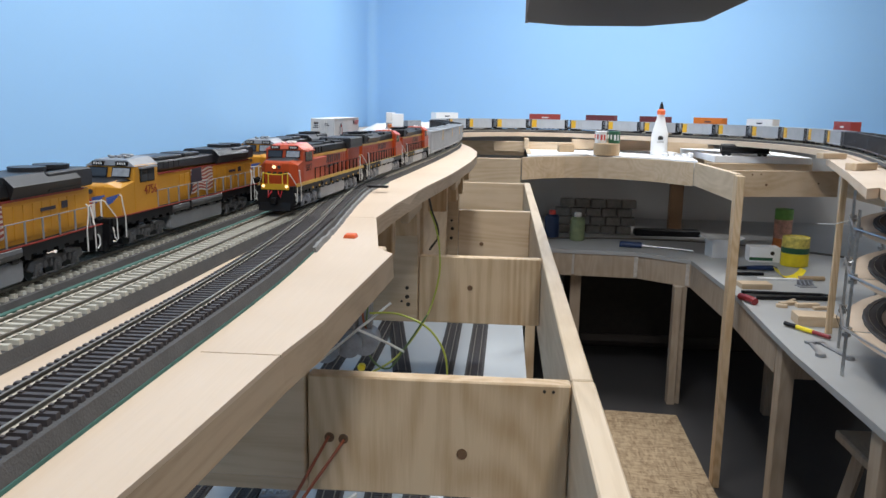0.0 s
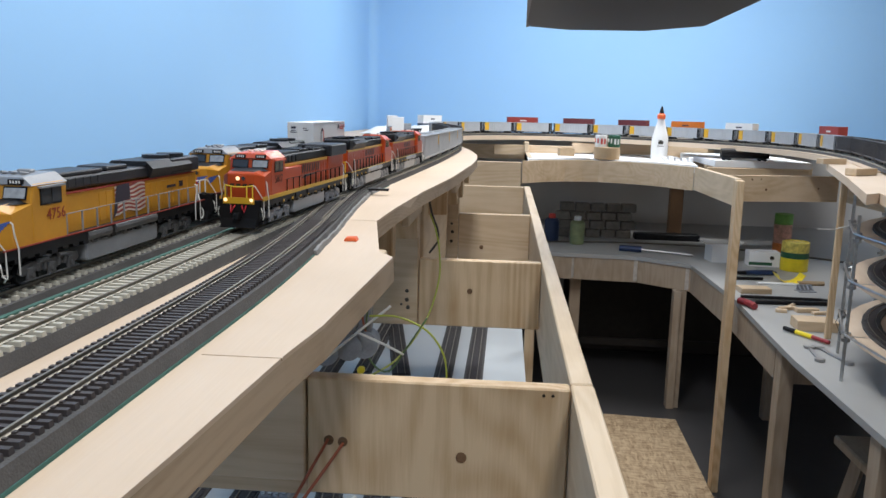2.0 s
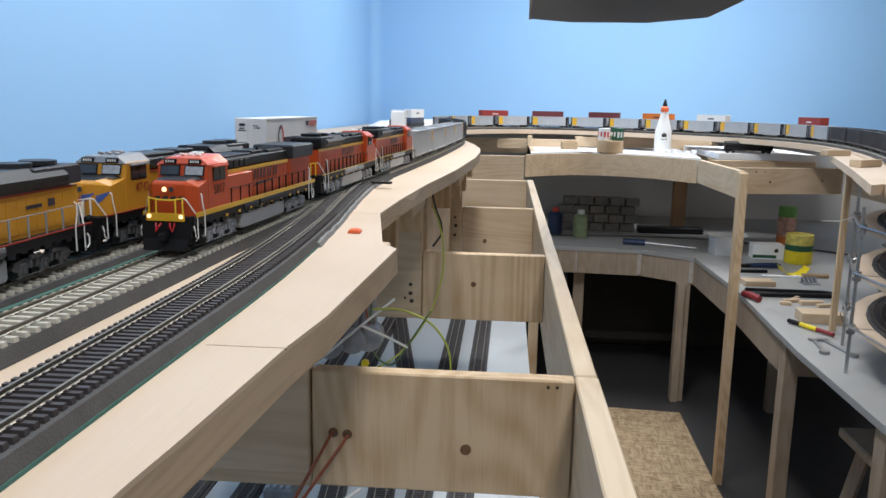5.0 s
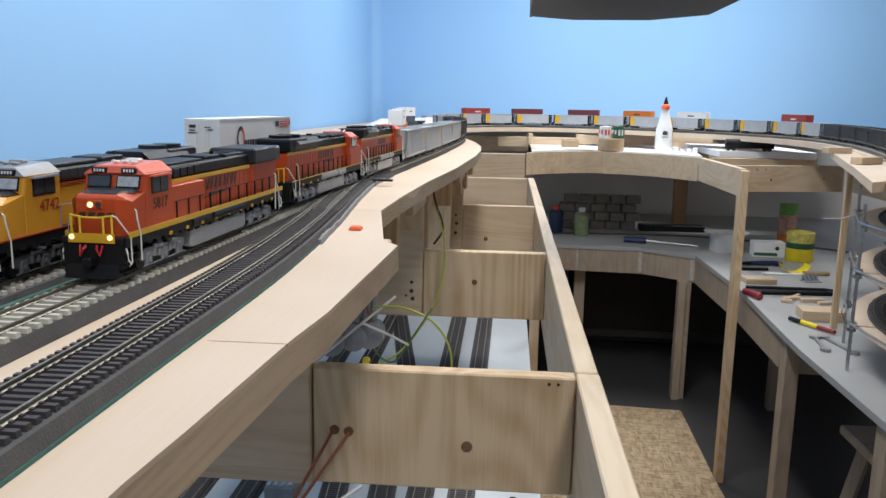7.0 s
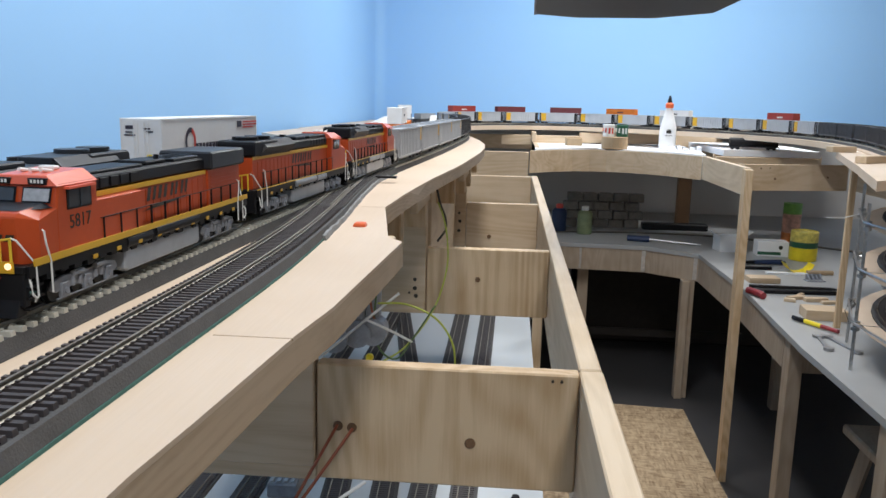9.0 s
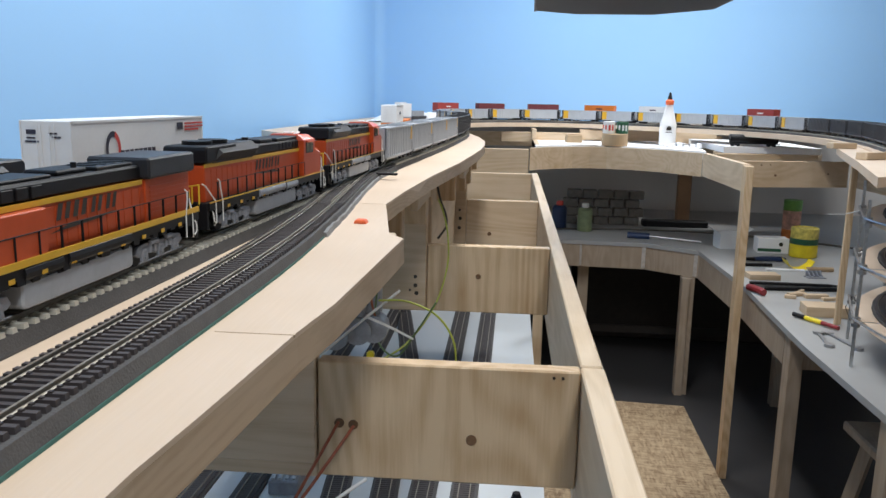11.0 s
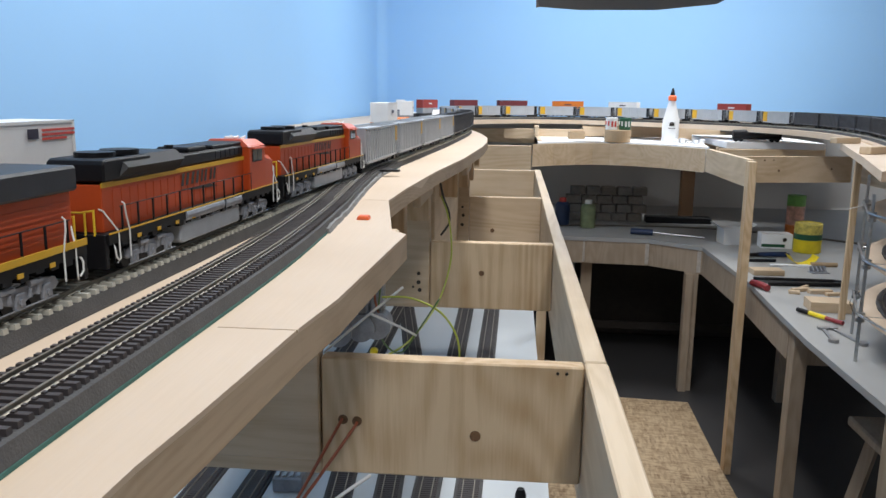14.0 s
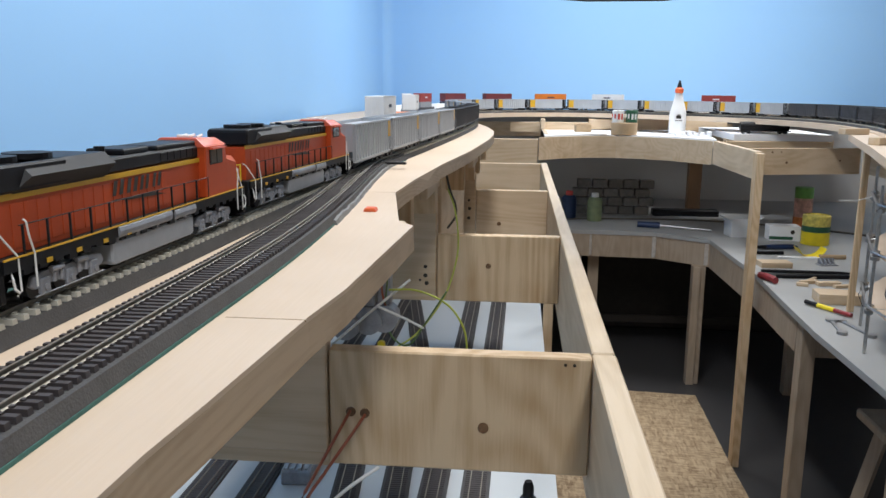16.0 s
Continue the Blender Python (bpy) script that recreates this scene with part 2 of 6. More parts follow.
# ---- mesh helpers ----
def box(bm, x0, x1, y0, y1, z0, z1, bevel=0.0):
    """A box between two corners, with bevelled edges if wanted."""
    made = bmesh.ops.create_cube(bm, size=1.0)
    vs = made["verts"]
    for v in vs:
        v.co = Vector((x0 + (v.co.x + 0.5) * (x1 - x0), y0 + (v.co.y + 0.5) * (y1 - y0), z0 + (v.co.z + 0.5) * (z1 - z0)))
    if bevel:
        es = list({e for v in vs for e in v.link_edges})
        bmesh.ops.bevel(bm, geom=es, offset=bevel, segments=1, affect="EDGES", clamp_overlap=True)
    return vs


def hull(bm, profile, y0, y1, bevel=0.0):
    """A profile of (x, z) points drawn out from y0 to y1."""
    a = [bm.verts.new((x, y0, z)) for x, z in profile]
    b = [bm.verts.new((x, y1, z)) for x, z in profile]
    k = len(profile)
    fs = [bm.faces.new(a[::-1]), bm.faces.new(b)]
    fs += [bm.faces.new((a[i], a[(i + 1) % k], b[(i + 1) % k], b[i])) for i in range(k)]
    if bevel:
        es = list({e for f in fs for e in f.edges})
        bmesh.ops.bevel(bm, geom=es, offset=bevel, segments=1, affect="EDGES", clamp_overlap=True)


def slab(bm, outline, z0, z1):
    """A flat plate with the outline (x, y), from z0 to z1."""
    a = [bm.verts.new((x, y, z0)) for x, y in outline]
    b = [bm.verts.new((x, y, z1)) for x, y in outline]
    k = len(outline)
    bm.faces.new(a[::-1]), bm.faces.new(b)
    for i in range(k):
        bm.faces.new((a[i], a[(i + 1) % k], b[(i + 1) % k], b[i]))


def tube(bm, points, r, n=6):
    """A round wire or rod through the points."""
    pts = [Vector(p) for p in points]
    rings = []
    for i, p in enumerate(pts):
        d = (pts[min(i + 1, len(pts) - 1)] - pts[max(i - 1, 0)]).normalized()
        u = d.cross(Vector((0, 0, 1)) if abs(d.z) < 0.9 else Vector((1, 0, 0))).normalized()
        w = d.cross(u)
        rings.append([bm.verts.new(p + r * (math.cos(2 * math.pi * k / n) * u + math.sin(2 * math.pi * k / n) * w)) for k in range(n)])
    for a, b in zip(rings, rings[1:]):
        for k in range(n):
            bm.faces.new((a[k], a[(k + 1) % n], b[(k + 1) % n], b[k]))
    bm.faces.new(rings[0][::-1]), bm.faces.new(rings[-1])


def lathe(bm, profile, n=24, centre=(0, 0, 0)):
    """A turned form: profile of (radius, z)."""
    cx, cy, cz = centre
    rings = [[bm.verts.new((cx + r * math.cos(2 * math.pi * k / n), cy + r * math.sin(2 * math.pi * k / n), cz + z)) for k in range(n)] for r, z in profile]
    for a, b in zip(rings, rings[1:]):
        for k in range(n):
            bm.faces.new((a[k], a[(k + 1) % n], b[(k + 1) % n], b[k]))
    bm.faces.new(rings[0][::-1]), bm.faces.new(rings[-1])


def disc_rod(bm, a, b, r, n=14):
    tube(bm, [a, b], r, n)


def mesh_of(name, bm, material, smooth=False):
    bmesh.ops.recalc_face_normals(bm, faces=bm.faces[:])
    me = bpy.data.meshes.new(name)
    bm.to_mesh(me)
    bm.free()
    me.materials.append(material)
    if smooth:
        me.shade_smooth()
    return me


def part(name, bm, material, parent, label="", smooth=False):
    """Links a bmesh as one mesh object under a thing or a part."""
    ob = new(name, mesh_of(name, bm, material, smooth))
    ob.parent = parent
    if label:
        ob["label"] = label
    return ob


def thing(name, label, category, m=None, group="", kind=""):
    ob = new(name)
    ob.empty_display_size = 0.02
    if m is not None:
        ob.matrix_world = m
    return tagged(ob, label, category, group, kind)


def solid(name, bm, material, label, category="", kind="", group="", smooth=False):
    return tagged(new(name, mesh_of(name, bm, material, smooth)), label, category, group, kind)


def lettering(name, text, size, material, parent, m, label=""):
    """Raised print in the built-in font, as a mesh."""
    cu = bpy.data.curves.new(name, "FONT")
    cu.body, cu.size, cu.align_x, cu.align_y, cu.extrude = text, size, "CENTER", "CENTER", 0.00008
    cu.resolution_u = 2
    tmp = bpy.data.objects.new(name, cu)
    me = bpy.data.meshes.new_from_object(tmp)
    bpy.data.objects.remove(tmp)
    me.materials.clear()
    me.materials.append(material)
    ob = new(name, me)
    ob.parent = parent
    ob.matrix_local = m
    if label:
        ob["label"] = label
    return ob


def spline(points, step=0.004):
    """An even polyline through the points (centripetal, smooth)."""
    p = np.array([(*q, 0.0) if len(q) == 2 else q for q in points], float)
    p = np.vstack([2 * p[0] - p[1], p, 2 * p[-1] - p[-2]])
    out = []
    for i in range(1, len(p) - 2):
        a, b, c, d = p[i - 1:i + 3]
        for u in np.linspace(0, 1, 24, endpoint=False):
            out.append(0.5 * (2 * b + (c - a) * u + (2 * a - 5 * b + 4 * c - d) * u * u + (3 * b - a - 3 * c + d) * u ** 3))
    out.append(p[-2])
    out = np.array(out)
    for _ in range(6):
        out[1:-1] = 0.25 * out[:-2] + 0.5 * out[1:-1] + 0.25 * out[2:]
    s = np.r_[0, np.cumsum(np.linalg.norm(np.diff(out, axis=0), axis=1))]
    k = int(s[-1] / step)
    t = np.linspace(0, s[-1], k)
    return np.stack([np.interp(t, s, out[:, j]) for j in range(3)], 1)


def graded(x, y, z):
    """The deck climbs gently away from the near end and lies a little closer than a level one would."""
    u = min(max((y - 0.45) / 0.5, 0.0), 1.0)
    k = 1 - 0.06 * u * u * (3 - 2 * u)
    return (x * k, y * k, 1.17 + (z - 1.17) * k)


class Line:
    """A track's centre line, measured along it; the mark s = 0 lies where the camera stands."""

    def __init__(self, points, height=0.0, grade=False):
        self.p = spline(points)
        if height:
            self.p[:, 2] += height
        if grade:
            self.p = np.array([graded(*q) for q in self.p])
        self.s = np.r_[0, np.cumsum(np.linalg.norm(np.diff(self.p, axis=0), axis=1))]
        self.s += points[0][1]

    def at(self, s):
        return np.array([np.interp(s, self.s, self.p[:, j]) for j in range(3)])

    def side(self, s, off):
        s = min(max(s, self.s[0] + 0.005), self.s[-1] - 0.005)
        d = self.at(s + 0.004) - self.at(s - 0.004)
        d /= np.linalg.norm(d[:2])
        return self.at(s) + off * np.array([d[1], -d[0], 0])

    def cut(self, s0, s1, step, off=0.0):
        return [self.side(s, off) for s in np.arange(s0, s1, step)]

    def place(self, s, half=0.07):
        a, b = self.at(s - half), self.at(s + half)
        m = (a + b) / 2
        return pose(m[0], m[1], m[2], 0, 0, math.degrees(math.atan2(a[1] - b[1], a[0] - b[0])))


def ribbon(bm, line, s0, s1, step, section):
    """Draws a section of (offset to the right, height) along a line."""
    rings = []
    for s in np.arange(s0, s1 + step * 0.5, step):
        row = []
        for off, z in section:
            q = line.side(s, off)
            row.append(bm.verts.new((q[0], q[1], q[2] + z)))
        rings.append(row)
    k = len(section)
    for a, b in zip(rings, rings[1:]):
        for i in range(k):
            bm.faces.new((a[i], a[(i + 1) % k], b[(i + 1) % k], b[i]))
    bm.faces.new(rings[0][::-1]), bm.faces.new(rings[-1])

# ---- levels and lines ----
RAIL_Z, PLY_Z, FRAME_Z, BENCH_Z = 1.076, 1.0645, 0.930, 0.600

LINE_MAIN = Line([(-0.245, -1.2), (-0.230, -0.6), (-0.2165, 0.0), (-0.2125, 0.17), (-0.2098, 0.28), (-0.2076, 0.36), (-0.2055, 0.43), (-0.203, 0.52), (-0.198, 0.70), (-0.189, 1.0), (-0.172, 1.3), (-0.156, 1.6),
                  (-0.145, 1.9), (-0.140, 2.15), (-0.150, 2.4), (-0.190, 2.68), (-0.245, 2.95), (-0.285, 3.2), (-0.275, 3.45), (-0.16, 3.71), (-0.02, 3.85),
                  (0.13, 3.92), (0.31, 3.91), (0.47, 3.82), (0.62, 3.68), (0.76, 3.54), (0.88, 3.37), (0.96, 3.2), (1.02, 3.01), (1.04, 2.81), (1.03, 2.61),
                  (0.98, 2.3), (0.90, 2.0), (0.81, 1.7), (0.72, 1.35), (0.66, 1.0), (0.64, 0.6)], RAIL_Z, True)
LINE_REAR = Line([(-0.258, -1.2), (-0.258, -0.6), (-0.258, 0.0), (-0.258, 0.36), (-0.253, 0.6), (-0.248, 0.9), (-0.247, 1.3), (-0.258, 1.7),
                  (-0.285, 2.1), (-0.335, 2.45), (-0.395, 2.75), (-0.44, 3.05), (-0.44, 3.35), (-0.36, 3.62), (-0.20, 3.82), (-0.03, 3.95),
                  (0.13, 4.00), (0.33, 3.985), (0.51, 3.89), (0.67, 3.74), (0.82, 3.59), (0.95, 3.41), (1.035, 3.23), (1.095, 3.03), (1.115, 2.81), (1.105, 2.60),
                  (1.05, 2.27), (0.97, 1.97), (0.88, 1.67), (0.79, 1.33), (0.73, 1.0), (0.71, 0.6)], RAIL_Z, True)
LINE_NEAR = Line([(-0.152, -1.0), (-0.152, -0.3), (-0.152, 0.2), (-0.151, 0.4), (-0.154, 0.52), (-0.163, 0.66), (-0.174, 0.78), (-0.1835, 0.90), (-0.188, 1.0), (-0.1825, 1.12)], RAIL_Z, True)


# ---- the room ----
def room():
    bm = bmesh.new()
    box(bm, -0.86, 3.2, -2.4, 4.55, -0.10, 0.0)
    solid("floor", bm, TILE, "grey tiled floor under the benchwork", kind="structure")
    # pale blue backdrop walls with a coved corner
    bm = bmesh.new()
    outer, inner = [(-0.86, -2.4)], [(-0.76, -2.4)]
    for k in range(9):
        a = math.radians(180 - 90 * k / 8)
        inner.append((-0.70 + 0.06 * math.cos(a), 4.34 + 0.06 * math.sin(a)))
    inner += [(3.1, 4.40)]
    slab(bm, [(-0.86, -2.4), (-0.86, 4.5), (3.1, 4.5)] + inner[::-1], 0.0, 2.45)
    solid("wall_backdrop", bm, SKY, "smooth wall painted plain sky blue with a rounded corner", kind="structure")
    bm = bmesh.new()
    box(bm, 3.1, 3.2, -2.4, 4.5, 0, 2.45)
    solid("wall_east", bm, WHITE_WALL, "plain pale wall", kind="structure")
    bm = bmesh.new()
    box(bm, -0.86, 3.2, -2.5, -2.4, 0, 2.45)
    solid("wall_south", bm, WHITE_WALL, "plain pale wall", kind="structure")
    bm = bmesh.new()
    box(bm, -0.9, 3.2, -2.5, 4.55, 2.45, 2.55)
    solid("ceiling", bm, CEIL, "plain white ceiling", kind="structure")
    # wall below the layout: unpainted
    bm = bmesh.new()
    box(bm, -0.70, 3.1, 4.362, 4.397, 0, 1.043)
    solid("wall_lining", bm, WHITE_WALL, "plain grey-white wall under the layout", kind="structure")
    # strand board on the floor of the aisle
    bm = bmesh.new()
    slab(bm, [(0.12, -1.5), (0.682, -1.5), (0.685, 2.38), (0.699, 2.98), (0.12, 3.03)], 0.0, 0.012)
    solid("floor_panel", bm, OSB, "worn strand board sheet on the aisle floor", kind="structure")


# ---- deck that carries the trains ----
DECK_EDGE = [(-0.110, -1.0), (-0.106, 0.0), (-0.102, 0.19), (-0.099, 0.227), (-0.093, 0.323), (-0.0875, 0.374), (-0.0795, 0.566), (-0.093, 0.585),
             (-0.122, 0.752), (-0.1185, 0.862), (-0.107, 1.052), (-0.085, 1.295), (-0.067, 1.63), (-0.064, 1.82), (-0.070, 2.0), (-0.092, 2.2), (-0.127, 2.42), (-0.19, 2.7), (-0.24, 2.95)]


def deck():
    d = thing("train_deck", "unpainted plywood deck carrying the main tracks", "deck", kind="structure")
    # strips across, so that the gentle climb stays smooth
    cuts = [0.0, 0.45, 0.55, 0.65, 0.752, 0.85, 0.95, 2.95]
    ys = sorted(set([-1.0] + cuts + [y for _, y in DECK_EDGE] + [1.9, 2.15, 2.35, 2.6]))
    ex, ey = [x for x, _ in DECK_EDGE], [y for _, y in DECK_EDGE]
    left = lambda y: float(np.interp(y, [1.9, 2.3], [-0.36, -0.755]))
    for lo, hi in ((-1.0, 0.752), (0.752, 2.95)):
        bm = bmesh.new()
        rows = []
        for y in [v for v in ys if lo <= v <= hi]:
            x = float(np.interp(y, ey, ex))
            yy = y + (0.0012 if y == lo and lo > 0 else 0)
            rows.append([bm.verts.new(graded(*c)) for c in ((left(y), yy, PLY_Z), (-0.30, yy, PLY_Z), (x, yy, PLY_Z), (x, yy, PLY_Z - 0.018), (left(y), yy, PLY_Z - 0.018))])
        for a, b in zip(rows, rows[1:]):
            for i in range(5):
                bm.faces.new((a[i], a[(i + 1) % 5], b[(i + 1) % 5], b[i]))
        bm.faces.new(rows[0]), bm.faces.new(rows[-1][::-1])
        part("plywood_panel", bm, PLY, d)
    bm = bmesh.new()
    for a, b in zip(DECK_EDGE, DECK_EDGE[1:]):
        q = [bm.verts.new(graded(*c)) for c in ((a[0] + 0.0002, a[1], PLY_Z - 0.002), (b[0] + 0.0002, b[1], PLY_Z - 0.002), (b[0] + 0.0008, b[1], PLY_Z - 0.0182), (a[0] + 0.0008, a[1], PLY_Z - 0.0182))]
        bm.faces.new(q)
    part("sawn_edge", bm, EDGE, d)
    # the loop beyond
    bm = bmesh.new()
    ribbon(bm, LINE_MAIN, 2.75, 6.3, 0.05, [(0.034, PLY_Z - RAIL_Z), (0.034, PLY_Z - RAIL_Z - 0.018), (-0.17, PLY_Z - RAIL_Z - 0.018), (-0.17, PLY_Z - RAIL_Z)])
    part("loop_panel", bm, PLY, d)
    bm = bmesh.new()
    z = graded(0, 3, PLY_Z)[2] - 0.004
    slab(bm, [(-0.755, 2.775), (-0.34, 2.775), (-0.43, 3.1), (-0.40, 3.45), (-0.12, 3.80), (0.3, 3.90), (0.98, 3.68), (1.25, 3.1), (1.30, 2.7), (1.6, 2.7), (1.6, 4.36), (-0.55, 4.36), (-0.74, 4.2)], z - 0.018, z)
    part("corner_panel", bm, PLY, d)
    bm = bmesh.new()
    box(bm, -0.128, -0.0925, 0.3192, 0.3200, PLY_Z - 0.001, PLY_Z + 0.0002)
    part("board_joint", bm, EDGE, d)


# ---- benchwork frame ----
def frame_board(name, x0, x1, y0, y1, z0, z1, mat, parent, bevel=0.0015):
    bm = bmesh.new()
    box(bm, x0, x1, y0, y1, z0, z1, bevel)
    return part(name, bm, mat, parent)


def knots(parent, spots):
    """Knots, dark discs standing for drilled holes, and screw heads, set just proud of a face that looks towards -y."""
    for x, y, z, r, m in spots:
        bm = bmesh.new()
        disc_rod(bm, (x, y + 0.001, z), (x, y - 0.0006, z), r, 12)
        part("knot_or_hole" if m is KNOT else "screw", bm, m, parent)


def bench_frame():
    f = thing("benchwork", "open frame of planed pine boards screwed together", "benchwork")
    top, bot = FRAME_Z, FRAME_Z - 0.112
    for y, x0 in ((0.684, -0.172), (1.284, -0.135), (1.896, -0.105), (2.63, -0.30)):
        b = frame_board("cross_board", x0, 0.0655, y - 0.009, y + 0.009, bot, top, PINE_Z if y < 1.6 else PINE_X, f)
    frame_board("fascia_board", 0.0665, 0.088, -0.6, 0.693, bot - 0.03, top - 0.001, PINE_Y, f)
    frame_board("fascia_board", 0.0665, 0.087, 0.694, 2.66, bot - 0.03, top, PINE_Y, f)
    frame_board("rear_girder", -0.70, -0.68, -0.6, 2.66, bot, top, PINE_Y, f)
    # upright riser panels that carry the deck
    for y, x0, x1, zb in ((0.690, -0.36, -0.1735, bot + 0.012), (1.290, -0.36, -0.136, bot), (1.902, -0.36, -0.106, bot)):
        frame_board("riser_panel", x0, x1, y - 0.018, y + 0.002, zb, PLY_Z - 0.0175, PINE_X, f)
    frame_board("long_panel", -0.150, -0.132, 1.312, 1.88, bot + 0.01, PLY_Z - 0.0175, PINE_Y, f)
    frame_board("lower_rail", -0.40, -0.1735, 0.680, 0.698, bot - 0.005, bot + 0.011, PINE_X, f)
    for y in (0.95, 1.12, 1.40, 1.56, 1.70, 2.05):
        x = np.interp(y, [0.752, 1.05, 1.3, 1.63, 2.0], [-0.122, -0.107, -0.085, -0.067, -0.070])
        frame_board("cleat", x - 0.055, x - 0.020, y - 0.014, y + 0.014, PLY_Z - 0.075, PLY_Z - 0.0185, PINE_Z, f)
    for y, zt in ((0.60, 0.0), (1.0, 0.0), (1.42, 0.0)):
        x = np.interp(y, [0.5, 0.752, 1.05, 1.3, 1.63], [-0.085, -0.122, -0.107, -0.085, -0.067])
        frame_board("edge_batten", x - 0.014, x - 0.004, y - 0.05, y + 0.10, PLY_Z - 0.034, PLY_Z - 0.0185, PINE_Y, f)
    # the pair at x -0.152 and -0.139 are drilled holes, their dark inside painted as discs
    knots(f, [(-0.030, 0.6745, 0.861, 0.0050, KNOT), (-0.050, 1.2745, 0.879, 0.0045, KNOT), (-0.049, 1.8865, 0.849, 0.005, KNOT),
              (-0.152, 0.6745, 0.871, 0.0046, KNOT), (-0.139, 0.6745, 0.870, 0.0046, KNOT), (0.050, 0.6745, 0.924, 0.0014, SCREW), (0.042, 0.6745, 0.924, 0.0014, SCREW),
              (-0.154, 1.2715, 0.876, 0.003, SCREW), (-0.154, 1.2715, 0.861, 0.0035, SCREW), (-0.152, 1.2715, 0.848, 0.0035, SCREW), (-0.163, 1.2715, 0.853, 0.002, SCREW),
              (-0.120, 1.8835, 0.885, 0.004, SCREW), (-0.122, 1.8835, 0.862, 0.004, SCREW), (-0.122, 1.8835, 0.905, 0.003, SCREW)])
    # frame of the far side: bowed front board, angled board, right board and inner pieces
    g = thing("loop_benchwork", "bowed frame of pale pine boards under the far loop", "benchwork")
    zt, zb = 0.991, 0.906
    frame_board("end_board", -0.30, 0.0645, 3.06, 3.08, 0.875, 0.985, PINE_X, g)
    bm = bmesh.new()
    a = [(0.068, 3.045), (0.15, 3.130), (0.24, 3.190), (0.31, 3.210), (0.376, 3.212), (0.48, 3.175), (0.578, 3.108), (0.690, 2.957)]
    slab(bm, a + [(x, y + 0.02) for x, y in a[::-1]], zb, zt)
    part("bowed_board", bm, PINE_X, g)
    bm = bmesh.new()
    slab(bm, [(0.692, 2.956), (0.694, 2.4415), (0.714, 2.4415), (0.712, 2.968)], zb + 0.004, zt + 0.001)
    part("angled_board", bm, PINE_Y, g)
    bm = bmesh.new()
    slab(bm, [(0.721, 2.610), (1.10, 2.700), (1.10, 2.718), (0.721, 2.628)], zb, zt - 0.001)
    part("cross_board", bm, PINE_X, g)
    for x, z, r in ((0.80, 0.978, 0.003), (0.83, 0.979, 0.0022), (0.85, 0.945, 0.004), (1.03, 0.95, 0.003)):
        y = 2.610 + (x - 0.721) * 0.2375
        bm = bmesh.new()
        disc_rod(bm, (x, y + 0.001, z), (x, y - 0.0008, z), r, 10)
        part("knot_or_hole", bm, KNOT, g)
    for x0, x1, y0, y1, z0, z1 in ((0.77, 1.17, 3.12, 3.14, 0.93, 0.991), (0.79, 1.13, 3.56, 3.58, 0.93, 0.992), (0.74, 1.10, 2.96, 2.975, 0.955, 0.993), (-0.20, 0.95, 3.72, 3.74, 0.96, 1.025), (0.09, 0.11, 3.2, 3.72, 0.95, 1.0), (-0.05, 0.30, 3.60, 3.62, 0.985, 1.03),
                                   (1.15, 1.17, 2.2, 2.78, 0.90, 0.99), (0.30, 0.90, 3.62, 3.66, 1.00, 1.045), (0.085, 0.105, 3.55, 3.74, 1.0, 1.045), (0.40, 0.42, 3.4, 3.72, 0.95, 1.0)):
        frame_board("inner_board", x0, x1, y0, y1, z0, z1, PINE_X if x1 - x0 > y1 - y0 else PINE_Y, g)
    frame_board("loop_post", 0.688, 0.711, 2.400, 2.440, 0.0, 0.989, PINE_Z, g)


